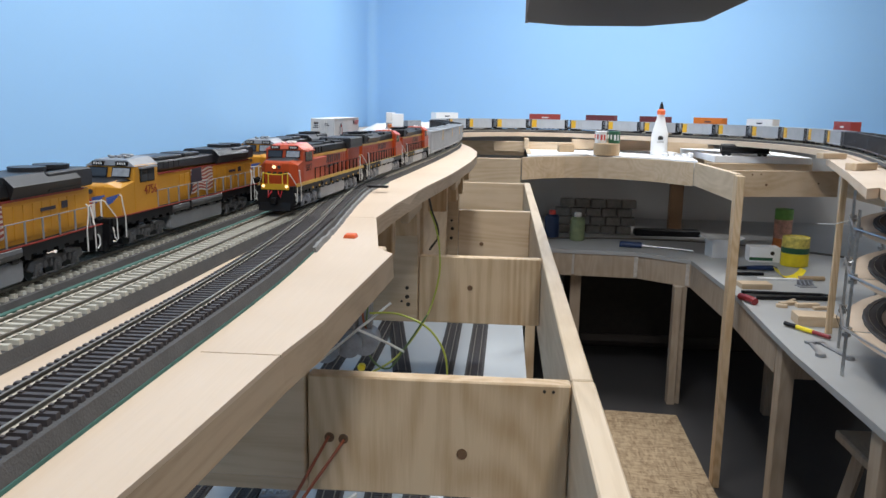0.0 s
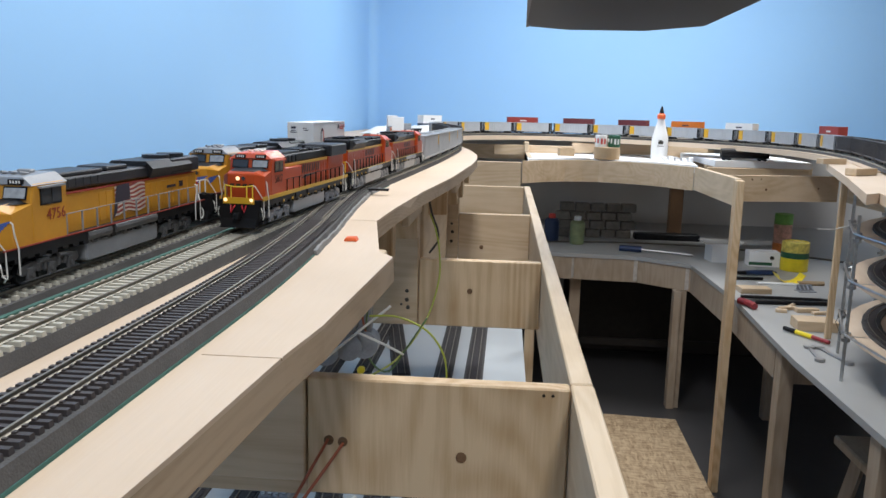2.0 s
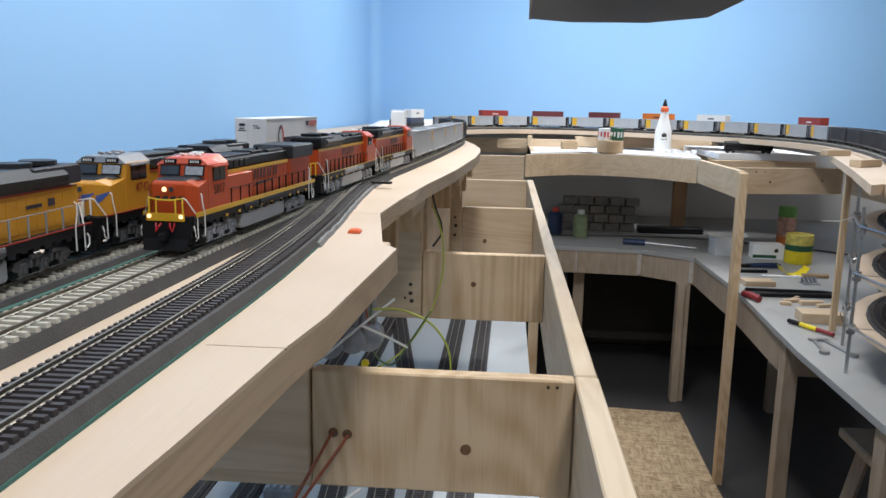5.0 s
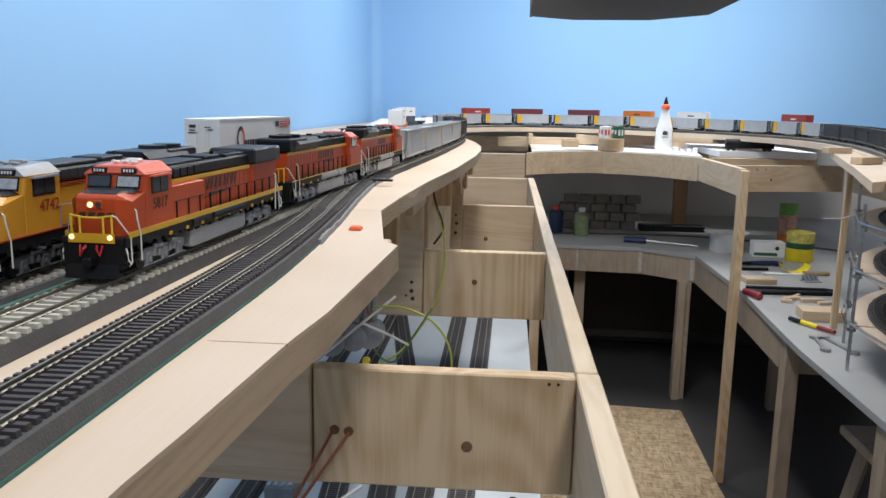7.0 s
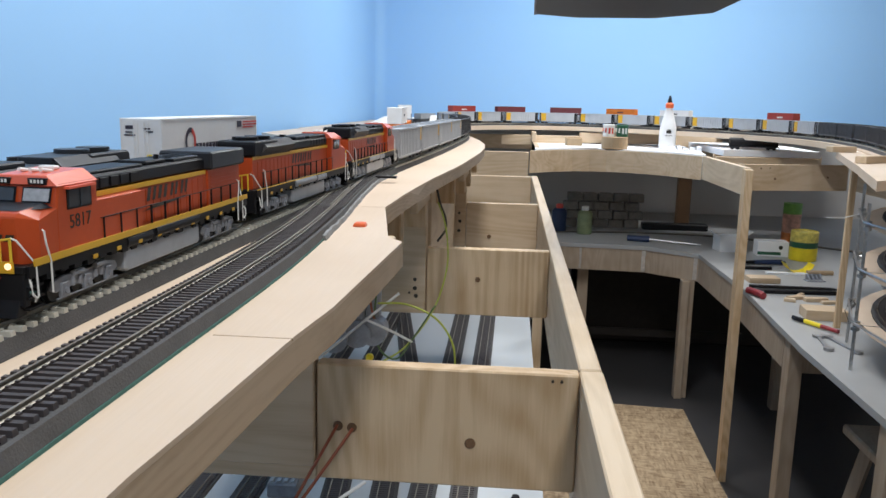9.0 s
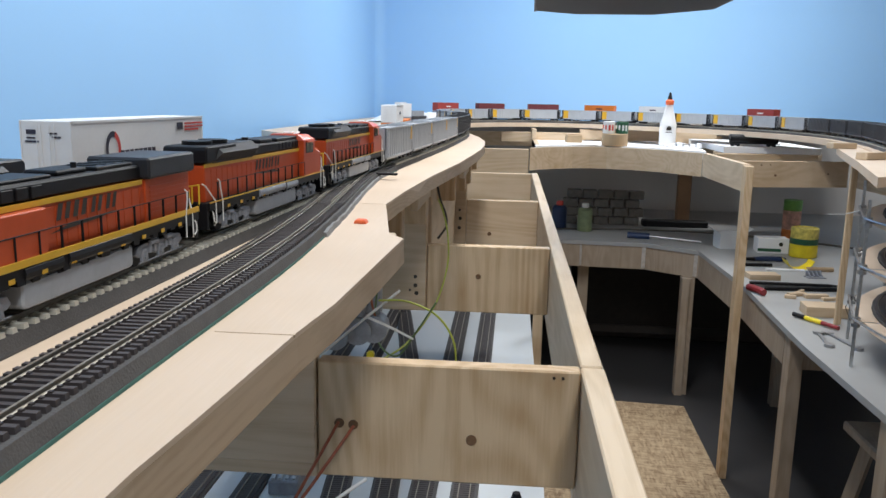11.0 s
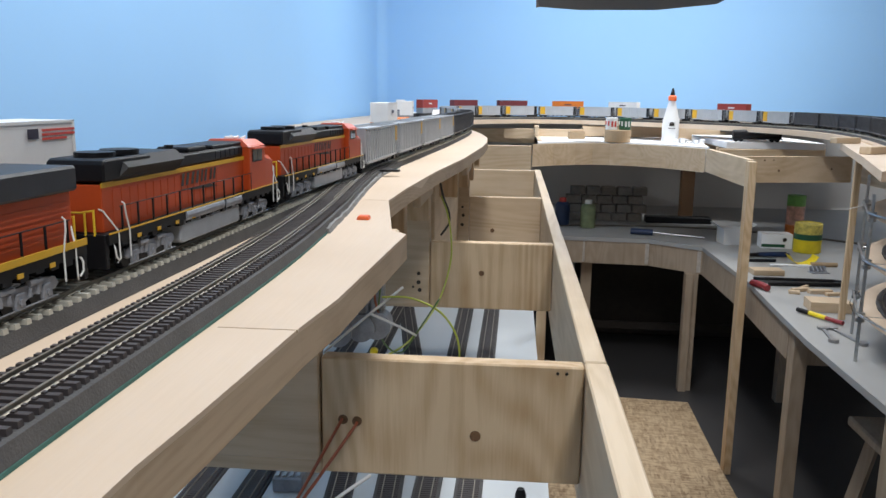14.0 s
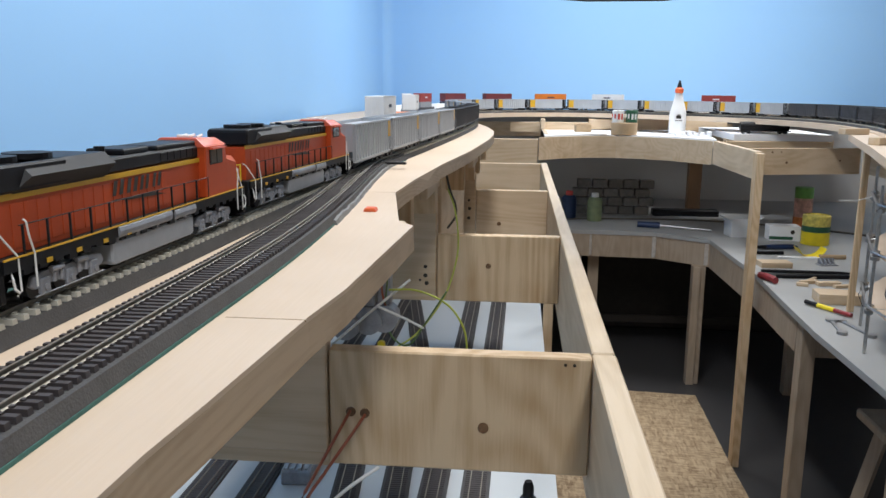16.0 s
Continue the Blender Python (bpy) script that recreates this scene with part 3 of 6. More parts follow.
def lower_deck():
    bm = bmesh.new()
    slab(bm, [(-0.70, -0.3), (0.0625, -0.3), (0.0625, 2.75), (0.20, 2.95), (0.20, 4.35), (-0.70, 4.35)], BENCH_Z - 0.016, BENCH_Z)
    solid("staging_deck", bm, DECK_WHITE, "smooth white lower deck for hidden staging tracks", kind="structure")
    # grey bench with its front apron
    edge = [(0.2015, 3.288), (0.40, 3.276), (0.558, 3.262), (0.745, 3.125), (0.753, 2.55), (0.729, 2.17), (0.714, 1.9), (0.712, 1.4), (0.712, 0.3)]
    b = thing("workbench", "grey laminate workbench with a pine apron and square legs", "workbench")
    bm = bmesh.new()
    slab(bm, edge + [(1.9, 0.3), (1.9, 4.35), (0.2015, 4.35)], BENCH_Z - 0.016, BENCH_Z)
    part("worktop", bm, BENCH_GREY, b)
    for run in (edge[0:3], edge[2:4], edge[3:5], edge[4:5] + [(0.733, 2.085)]):
        bm = bmesh.new()
        e = [(x + 0.003, y + 0.004) for x, y in run]
        side = run[0][1] < 3.2
        if not side:
            e[0] = (e[0][0] + 0.003, e[0][1])
        inner = [(x + (0.018 if side else 0.006), y + (0.0 if side else 0.02)) for x, y in e]
        slab(bm, e + inner[::-1], BENCH_Z - 0.110, BENCH_Z - 0.017)
        part("apron", bm, PINE_OLD_DIM, b)
    # glue smears over the apron joints
    for x, y, w in ((0.300, 3.281, 0.010), (0.556, 3.262, 0.016), (0.737, 3.131, 0.016)):
        bm = bmesh.new()
        box(bm, x - w / 2, x + w / 2, y, y + 0.004, BENCH_Z - 0.105, BENCH_Z - 0.018, 0.002)
        part("joint_filler", bm, PAPER_DULL, b, "pale filler over a joint")
    bm = bmesh.new()
    box(bm, 0.774, 1.2, 2.045, 2.063, BENCH_Z - 0.11, BENCH_Z - 0.017)
    part("cross_rail", bm, PINE_OLD_DIM, b)
    for x, y, w, d in ((0.690, 3.125, 0.030, 0.045), (0.7215, 3.140, 0.020, 0.05), (0.7345, 2.035, 0.036, 0.045), (0.722, 1.455, 0.04, 0.045), (0.30, 3.36, 0.045, 0.045), (1.45, 2.4, 0.045, 0.045), (1.45, 3.2, 0.045, 0.045), (1.05, 3.05, 0.045, 0.045)):
        bm = bmesh.new()
        box(bm, x, x + w, y, y + d, 0.0, BENCH_Z - (0.1105 if 3.1 < y < 3.15 else 0.0165), 0.001)
        part("leg", bm, PINE_OLD_DIM, b)
    # rail coloured almost black to sit in the shade below the bench
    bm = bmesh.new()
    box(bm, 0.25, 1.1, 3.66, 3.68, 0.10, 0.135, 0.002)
    part("foot_rail", bm, SHADED_WOOD, b)
    # props of the staging deck
    s = thing("staging_support", "square pine legs under the white staging deck", "support")
    for x, y in ((0.020, 1.80), (0.020, 0.4), (0.020, 2.6), (-0.65, 1.8), (-0.65, 0.4)):
        bm = bmesh.new()
        box(bm, x, x + 0.04, y, y + 0.04, 0.0, BENCH_Z - 0.0165)
        part("leg", bm, PINE_Z, s)
    bm = bmesh.new()
    box(bm, 0.064, 0.0865, 1.86, 1.90, 0.0, FRAME_Z - 0.143)
    part("prop", bm, PINE_Z, s)
    # chest added to fill the dark space under the loop; its colour carries the shade
    c = thing("shade_fill_chest", "added dark chest filling the shade under the bench", "chest")
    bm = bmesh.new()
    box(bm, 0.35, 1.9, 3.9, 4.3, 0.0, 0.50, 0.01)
    part("body", bm, SHADED_WOOD, c)
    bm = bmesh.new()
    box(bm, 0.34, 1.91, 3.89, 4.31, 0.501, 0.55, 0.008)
    part("lid", bm, SHADED_WOOD, c)


# ---- tracks ----
TIE_MESH = {}


def tie_mesh(mat, w, l, h):
    key = (mat.name, w)
    if key not in TIE_MESH:
        bm = bmesh.new()
        box(bm, -l / 2, l / 2, -w / 2, w / 2, -h, 0)
        for v in bm.verts:
            if v.co.z > -h / 2:
                v.co.x *= 0.985
                v.co.y *= 0.86
        for sx in (-1, 1):
            for o in (-0.0017, 0.0017):
                x = sx * 0.00825 + o
                box(bm, x - 0.0007, x + 0.0007, -w * 0.3, w * 0.3, 0, 0.0006)
        TIE_MESH[key] = mesh_of("tie", bm, mat)
    return TIE_MESH[key]


def track(name, label, line, s0, s1, near1, tie_mat, pitch, tie_w, bed=0.0190, long=0.0305, group="", flat=False):
    t = thing(name, label, "track", group=group)
    for off in (-0.00825, 0.00825):
        bm = bmesh.new()
        ribbon(bm, line, s0, s1, 0.03, [(off - 0.0005, 0.0), (off - 0.0005, -0.0007), (off - 0.0002, -0.0009), (off - 0.0002, -0.0016), (off - 0.0009, -0.0021),
                                       (off + 0.0009, -0.0021), (off + 0.0002, -0.0016), (off + 0.0002, -0.0009), (off + 0.0005, -0.0007), (off + 0.0005, 0.0)])
        part("rail", bm, RAIL, t)
    if bed:
        bm = bmesh.new()
        ribbon(bm, line, s0, s1, 0.03, [(-bed + 0.0015, -0.0042), (-bed, -0.0100), (bed, -0.0100), (bed - 0.0015, -0.0042)])
        part("roadbed", bm, ROADBED, t)
        bm = bmesh.new()
        ribbon(bm, line, s0, s1, 0.03, [(-bed - 0.0004, -0.0101), (-bed - 0.0006, -0.0114), (bed + 0.0006, -0.0114), (bed + 0.0004, -0.0101)])
        part("underlay", bm, ROADBED if bed < 0.018 else TEAL, t, "foam underlay showing at the edge")
    if flat:
        bm = bmesh.new()
        ribbon(bm, line, s0, s1, 0.05, [(-0.0195, -0.0044), (-0.0205, -0.0077), (0.0205, -0.0077), (0.0195, -0.0044)])
        part("roadbed", bm, ROADBED, t)
    me = tie_mesh(tie_mat, tie_w, long, 0.0021)
    rest = bmesh.new()
    for s in np.arange(s0 + 0.01, s1 - 0.01, pitch):
        p, q = line.at(s), line.at(s + 0.002)
        turn = math.atan2(q[1] - p[1], q[0] - p[0]) - math.pi / 2 + random.uniform(-0.006, 0.006)
        m = Matrix.Translation((p[0], p[1], p[2] - 0.0021)) @ Matrix.Rotation(turn, 4, "Z")
        if 0.12 < s < near1:
            ob = new("tie", me)
            ob.parent = t
            ob.matrix_local = m
        else:
            a = [m @ Vector((x, y, 0)) for x, y in ((-long / 2, -tie_w / 2), (long / 2, -tie_w / 2), (long / 2, tie_w / 2), (-long / 2, tie_w / 2))]
            top = [rest.verts.new(c) for c in a]
            low = [rest.verts.new(c - Vector((0, 0, 0.0021))) for c in a]
            rest.faces.new(top)
            for i in range(4):
                rest.faces.new((low[i], low[(i + 1) % 4], top[(i + 1) % 4], top[i]))
    ob = part("tie_run", rest, tie_mat, t)
    ob["kind"] = "stuff"
    return t


def tracks():
    track("main_track", "model track with pale concrete-coloured ties on grey roadbed", LINE_MAIN, -0.9, 6.9, 1.15, TIE_LIGHT, 0.0072, 0.0032, bed=0.0168)
    track("rear_track", "model track with pale ties on dark roadbed", LINE_REAR, -0.9, 7.2, 1.15, TIE_LIGHT, 0.0072, 0.0032)
    track("siding_track", "model track with dark brown ties on grey roadbed", LINE_NEAR, -0.8, 1.12, 0.98, TIE_DARK, 0.0050, 0.0027)
    # turnout deck: dark moulded plate with throw bars and check rails
    t = thing("turnout", "dark moulded turnout with bright check rails joining two tracks", "turnout")
    bm = bmesh.new()
    ribbon(bm, LINE_NEAR, 0.66, 1.10, 0.02, [(-0.0158, -0.0040), (-0.0158, -0.0024), (0.0158, -0.0024), (0.0158, -0.0040)])
    part("plate", bm, ROADBED, t)
    for off, s0, s1 in ((-0.0058, 0.66, 0.78), (0.0058, 0.66, 0.78)):
        bm = bmesh.new()
        ribbon(bm, LINE_NEAR, s0, s1, 0.02, [(off - 0.0004, 0.0002), (off - 0.0004, -0.002), (off + 0.0004, -0.002), (off + 0.0004, 0.0002)])
        part("check_rail", bm, RAIL, t)
    for y, x0, x1, z in ((0.684, -0.180, -0.150, 1.0745), (0.925, -0.164, -0.136, 1.0785)):
        bm = bmesh.new()
        box(bm, x0, x1, y - 0.004, y + 0.004, z - 0.0022, z + 0.0004, 0.0004)
        part("throw_bar", bm, BLACK, t)
    bm = bmesh.new()
    rows = []
    for k in range(52):
        q = LINE_NEAR.side(0.555 + k * 0.0085, 0.0205)
        w, h = 0.0012 * random.random(), 0.0016 * random.random()
        rows.append([bm.verts.new((q[0] + dx, q[1], q[2] + dz)) for dx, dz in ((-0.003, -0.0114), (w, -0.0114), (w - 0.001, h - 0.0085), (-0.003, h - 0.008))])
    for a, b in zip(rows, rows[1:]):
        for i in range(4):
            bm.faces.new((a[i], a[(i + 1) % 4], b[(i + 1) % 4], b[i]))
    bm.faces.new(rows[0]), bm.faces.new(rows[-1][::-1])
    bmesh.ops.recalc_face_normals(bm, faces=bm.faces)
    part("filler_strip", bm, FILLER, t, "rough grey filler along the roadbed edge")
    # teal underlay strip between main and rear track
    bm = bmesh.new()
    ribbon(bm, LINE_MAIN, -0.8, 0.95, 0.05, [(-0.0255, -0.0060), (-0.0255, -0.0112), (-0.0285, -0.0112), (-0.0285, -0.0060)])
    solid("underlay_strip", bm, TEAL, "teal foam underlay strip between two tracks", "underlay")
    # staging tracks on the lower deck
    for xa, ya, xb, yb in ((-0.057, 0.5, -0.046, 2.7), (-0.112, 0.5, -0.122, 2.7), (-0.135, 0.5, -0.206, 1.63), (-0.2065, 1.636, -0.300, 2.18), (-0.190, 0.5, -0.294, 1.63), (-0.295, 1.636, -0.297, 2.7),
                           (-0.365, 0.5, -0.372, 2.7), (-0.445, 0.5, -0.440, 2.7)):
        ln = Line([(xa, ya), (xa * 0.67 + xb * 0.33, ya * 0.67 + yb * 0.33), (xa * 0.33 + xb * 0.67, ya * 0.33 + yb * 0.67), (xb, yb)])
        ln.p[:, 2] += BENCH_Z + 0.0078
        track("staging_track", "dark model track lying on the white lower deck", ln, ya, ya + math.hypot(xb - xa, yb - ya), 0.0, TIE_DARK, 0.0062, 0.0046, bed=0, long=0.031, group="staging tracks", flat=True)


room()
deck()
bench_frame()
lower_deck()
tracks()

# ---- rolling stock (built in millimetres: x forward, y to the left, z above the rail) ----
MM = Matrix.Diagonal((0.001, 0.001, 0.001, 1))


RIDE = {"lift": 0.0}  # how much higher a body rides over its trucks


def mm_part(name, bm, mat, parent, label="", smooth=False):
    if RIDE["lift"]:
        for v in bm.verts:
            v.co.z += RIDE["lift"] * min(max((v.co.z - 14.2) / 4.0, 0.0), 1.0)
    bmesh.ops.transform(bm, matrix=MM, verts=bm.verts[:])
    return part(name, bm, mat, parent, label, smooth)


SHARED = {}


def wheel_parts(parent, xs, r=5.6):
    """Axles with their wheels, one mesh for each axle."""
    if r not in SHARED:
        bm = bmesh.new()
        for y in (-8.4, 8.4):
            s = 1 if y > 0 else -1
            tube(bm, [(0, y - s * 1.4, r), (0, y + s * 1.2, r)], r, 16)
            tube(bm, [(0, y - s * 1.4, r), (0, y - s * 2.1, r)], r + 0.8, 16)
        tube(bm, [(0, -9, r), (0, 9, r)], 1.2, 8)
        bmesh.ops.transform(bm, matrix=MM, verts=bm.verts[:])
        SHARED[r] = mesh_of("wheelset", bm, DARK_GREY)
    for x in xs:
        ob = new("wheelset", SHARED[r])
        ob.parent = parent
        ob.location = (x * 0.001, 0, 0)


def truck(parent, x, mat, axles, length, out=14.2):
    bm = bmesh.new()
    h = length / 2
    for s in (-1, 1):
        lo, hi = sorted((s * (out - 2.0), s * out))
        hull(bm, [(x - h, 7.5), (x - h + 2, 11.0), (x - h + 10, 12.2), (x - 6, 11.4), (x + 6, 11.4), (x + h - 10, 12.2), (x + h - 2, 11.0), (x + h, 7.5), (x + h - 3, 5.6), (x + 9, 7.0), (x + 4, 4.8), (x - 4, 4.8), (x - 9, 7.0), (x - h + 3, 5.6)], lo, hi, 0.35)
        for a in axles:
            lo, hi = sorted((s * (out - 1), s * (out + 0.9)))
            hull(bm, [(a - 3.4, 3.0), (a + 3.4, 3.0), (a + 2.6, 9.4), (a - 2.6, 9.4)], lo, hi, 0.4)
            tube(bm, [(a, s * out, 5.6), (a, s * (out + 1.6), 5.6)], 1.5, 8)
        for k in range(len(axles) - 1):
            m = (axles[k] + axles[k + 1]) / 2
            for u in (-2.6, 2.6):
                tube(bm, [(m + u, s * (out + 0.3), 6.4), (m + u, s * (out + 0.3), 10.4)], 1.0, 7)
            tube(bm, [(m - 5, s * (out + 0.5), 11.9), (m + 3, s * (out + 0.5), 11.9)], 1.4, 7)
        tube(bm, [(x - h + 2, s * (out + 0.7), 3.0), (x + h - 2, s * (out + 0.7), 3.0)], 0.4, 5)
    t = mm_part("truck", bm, mat, parent)
    wheel_parts(t, axles)
    return t


def loco(name, label, scheme, style, number="", lit=False):
    """A six-axle diesel: scheme orange or yellow, style ge or emd, nose towards +x."""
    e = thing(name, label, "locomotive")
    RIDE["lift"] = 2.4
    orange = scheme == "orange"
    body_m, stripe_m = (ORANGE, YELLOW) if orange else (UP_YELLOW, UP_RED)
    roof_m = ROOF_BLACK if orange else DARK_GREY
    truck_m = STEEL_GREY if orange else TRUCK_GREY
    tank_m = TANK_GREY if orange else UP_GREY
    # frame and walkway
    bm = bmesh.new()
    teeth = [(-121, 19.2), (-121, 15.6)]
    for k in range(22):
        x = -110 + k * 10.2
        teeth += [(x, 15.6), (x + 0.3, 14.0 + (k % 3) * 0.4), (x + 5.5, 14.0 + (k % 3) * 0.4), (x + 5.8, 15.6)]
    hull(bm, teeth + [(121, 15.6), (121, 19.2)], -17.0, 17.0)
    mm_part("underframe", bm, BLACK, e)
    bm = bmesh.new()
    for s in (-1, 1):
        box(bm, -121, 118, s * 17.2 - 0.35, s * 17.2 + 0.35, *((18.6, 21.6) if style == "ge" else (19.0, 19.7)))
    sill = mm_part("sill_stripe", bm, stripe_m, e, "yellow sill stripe" if orange else "red sill stripe")
    if orange:
        for s in (-1, 1):
            bm = bmesh.new()
            for k in range(9 if style == 'ge' else 4):
                x = -96 + k * 21
                box(bm, x, x + 3.6, s * 17.55, s * 17.9, 15.4, 16.6)
            mm_part("sill_marks", bm, YELLOW, sill)
    # long hood
    bm = bmesh.new()
    hull(bm, [(-117, 19), (72, 19), (72, 42), (-117, 42)], -12.2, 12.2, 0.5)
    if style == "ge":
        box(bm, 26, 73, -16.6, 16.6, 19.2, 40.2, 0.6)
        box(bm, -117, -64, -13.6, 13.6, 19.2, 43.0, 0.5)
    for k in range(16):
        x = -108 + k * 8.2
        for s in (-1, 1):
            box(bm, x, x + 7.2, s * 12.35 - 0.2, s * 12.35 + 0.2, 21.5, 39.0, 0.15)
    hood = mm_part("long_hood", bm, body_m, e)
    bm = bmesh.new()
    for s in (-1, 1):
        if orange:
            box(bm, -62 if style == "ge" else -118, 70, s * 12.7 - 0.3, s * 12.7 + 0.3, 40.6, 43.0)
        else:
            box(bm, -110, 68, s * 12.7 - 0.3, s * 12.7 + 0.3, 41.2, 42.3)
    mm_part("hood_stripe", bm, stripe_m, hood)
    bm = bmesh.new()
    hull(bm, [(-116, 42.9), (71, 42.9), (71, 49.6), (68, 50.6), (-113, 50.6), (-116, 49.6)], -12.0, 12.0, 1.2)
    mm_part("hood_roof", bm, roof_m, hood)
    # roof gear
    bm = bmesh.new()
    if style == "ge":
        box(bm, -117.5, -62, -17.3, 17.3, 43.2, 54.2, 1.2)
        mm_part("radiator_wing", bm, DARK_GREY if orange else UP_GREY, hood, "dark grey overhanging radiator housing")
        bm = bmesh.new()
        for k in range(5):
            x = 22 + k * 9.5
            for s in (-1, 1):
                box(bm, x, x + 7.4, s * 12.4 - 0.5, s * 12.4 + 0.5, 44.0, 49.0, 0.3)
        box(bm, -20, 4, -8, 8, 50.6, 53.0, 0.8)
        box(bm, 10, 62, -9.5, 9.5, 50.4, 52.2, 0.6)
        for k in range(7):
            tube(bm, [(-56 + k * 9, -7, 51.8), (-56 + k * 9, 7, 51.8)], 1.3, 7)
        box(bm, -58, -24, -10.5, 10.5, 50.4, 52.4, 0.5)
        tube(bm, [(-14, 5, 53), (-14, 5, 55.4)], 1.4, 8)
    else:
        hull(bm, [(-118, 43.2), (-72, 43.2), (-72, 54.0), (-116, 54.0), (-118, 52.4)], -14.6, 14.6, 1.0)
        for k in range(2):
            tube(bm, [(-100 + k * 23, 0, 54), (-100 + k * 23, 0, 56.4)], 9.6, 20)
        mm_part("fan_housing", bm, roof_m, hood)
        bm = bmesh.new()
        for s in (-1, 1):
            a = [(-108, s * 12.4, 41.8), (-42, s * 12.4, 41.8), (-38, s * 17.4, 49.0), (-100, s * 17.4, 49.0), (-100, s * 12.0, 54.0), (-38, s * 12.0, 54.0)]
            v = [bm.verts.new(c) for c in a]
            bm.faces.new((v[0], v[1], v[2], v[3]))
            bm.faces.new((v[3], v[2], v[5], v[4]))
            bm.faces.new((v[0], v[3], v[4]))
            bm.faces.new((v[1], v[5], v[2]))
        mm_part("radiator_flare", bm, roof_m, hood, "flared radiator panels at the roof edge")
        bm = bmesh.new()
        box(bm, -100, -38, -12, 12, 50.5, 54.0, 0.4)
        box(bm, -18, 8, -10, 10, 50.5, 53.6, 0.8)
        box(bm, 14, 62, -11.2, 11.2, 50.4, 53.2, 0.8)
        tube(bm, [(-22, 0, 51), (-22, 0, 55.2)], 2.6, 10)
        for k in range(6):
            for s in (-1, 1):
                box(bm, 16 + k * 7.8, 22 + k * 7.8, s * 11.8 - 0.5, s * 11.8 + 0.5, 44.5, 49.5, 0.3)
    mm_part("roof_gear", bm, roof_m, hood)
    made_before = set(bpy.data.objects)
    # cab
    bm = bmesh.new()
    hull(bm, [(71, 19), (103, 19), (103, 40), (100.5, 50.0), (71, 50.0)], -16.9, 16.9, 0.8)
    cab = mm_part("cab", bm, body_m, e)
    bm = bmesh.new()
    vs = [(70.5, 49.4), (102.0, 49.4), (100.0, 53.4), (71.5, 54.6)]
    hull(bm, vs, -11.2, 11.2, 0.4)
    for s in (-1, 1):
        a = [(70.5, s * 17.1, 49.2), (101.8, s * 17.1, 49.2), (100.0, s * 11.1, 53.3), (71.5, s * 11.1, 54.5), (70.5, s * 11, 49.2), (101.8, s * 11, 49.2)]
        v = [bm.verts.new(c) for c in a]
        bm.faces.new((v[0], v[1], v[2], v[3]))
        bm.faces.new((v[0], v[3], v[4]))
        bm.faces.new((v[1], v[5], v[2]))
        bm.faces.new((v[0], v[4], v[5], v[1]))
    cab_roof = mm_part("cab_roof", bm, RED_ROOF_LIT if orange else UP_GREY, cab, "red cab roof, lightened as under strong light" if orange else "grey cab roof")
    bm = bmesh.new()
    for y in (-5, 0, 5):
        tube(bm, [(86, y, 54), (94, y, 55.2)], 0.9, 7)
    box(bm, 78, 83, -4, 4, 54, 56.0, 0.6)
    mm_part("horn", bm, DECAL_WHITE if orange else UP_GREY, cab_roof)
    # windscreen: two panes in a dark surround, side windows
    bm = bmesh.new()
    for y0, y1 in ((-14.6, -1.4), (1.4, 14.6)):
        v = [bm.verts.new(c) for c in ((103.05, y0, 42.2), (103.05, y1, 42.2), (101.15, y1, 48.6), (101.15, y0, 48.6))]
        bm.faces.new(v)
    bmesh.ops.translate(bm, vec=(0.35, 0, 0), verts=bm.verts[:])
    mm_part("windscreen_frame", bm, BLACK, cab)
    for y0, y1 in ((-13.8, -2.2), (2.2, 13.8)):
        bm = bmesh.new()
        v = [bm.verts.new(c) for c in ((103.65, y0, 42.9), (103.65, y1, 42.9), (101.95, y1, 48.0), (101.95, y0, 48.0))]
        bm.faces.new(v)
        mm_part("windscreen", bm, GLASS_LIT if (lit and y0 > 0) or (not orange and y0 > 0) else GLASS_DARK, cab)
    for s in (-1, 1):
        bm = bmesh.new()
        box(bm, 76.5, 95.5, s * 16.95 - 0.25, s * 16.95 + 0.25, 38.5, 47.8)
        sw = mm_part("side_window", bm, BLACK, cab)
        bm = bmesh.new()
        for a, b in ((77.6, 85.4), (86.6, 94.4)):
            box(bm, a, b, s * 17.25 - 0.15, s * 17.25 + 0.15, 39.4, 47.0)
        mm_part("pane", bm, GLASS_DARK, sw)
        bm = bmesh.new()
        hull(bm, [(76, 47.6), (97, 47.6), (97, 48.5), (76, 48.8)], min(s * 16.9, s * 19.6), max(s * 16.9, s * 19.6))
        mm_part("window_awning", bm, RED_ROOF_LIT if orange else UP_GREY, sw)
    # nose
    bm = bmesh.new()
    prof = [(102.5, 19), (118, 19), (118.5, 38.4), (116.5, 40.2), (102.5, 42.0)]
    hull(bm, prof, -11, 11, 0.5)
    for s in (-1, 1):
        a = [(102.5, s * 16.6, 19), (113, s * 16.4, 19), (118, s * 10.9, 19), (118.5, s * 10.9, 38.4), (113, s * 16.4, 36.6), (102.5, s * 16.8, 40.0), (102.5, s * 10.9, 42), (116.5, s * 10.9, 40.2)]
        v = [bm.verts.new(c) for c in a]
        for f in ((0, 1, 4, 5), (1, 2, 3, 4), (3, 7, 4), (4, 7, 6, 5), (0, 5, 6), (0, 2, 1)):
            bm.faces.new([v[i] for i in f])
    nose = mm_part("nose", bm, body_m, e)
    bm = bmesh.new()
    v = [bm.verts.new(c) for c in ((103.4, -15.6, 40.1), (103.4, 15.6, 40.1), (103.4, 10.9, 42.1), (103.4, -10.9, 42.1), (115.5, -9, 40.45), (115.5, 9, 40.45))]
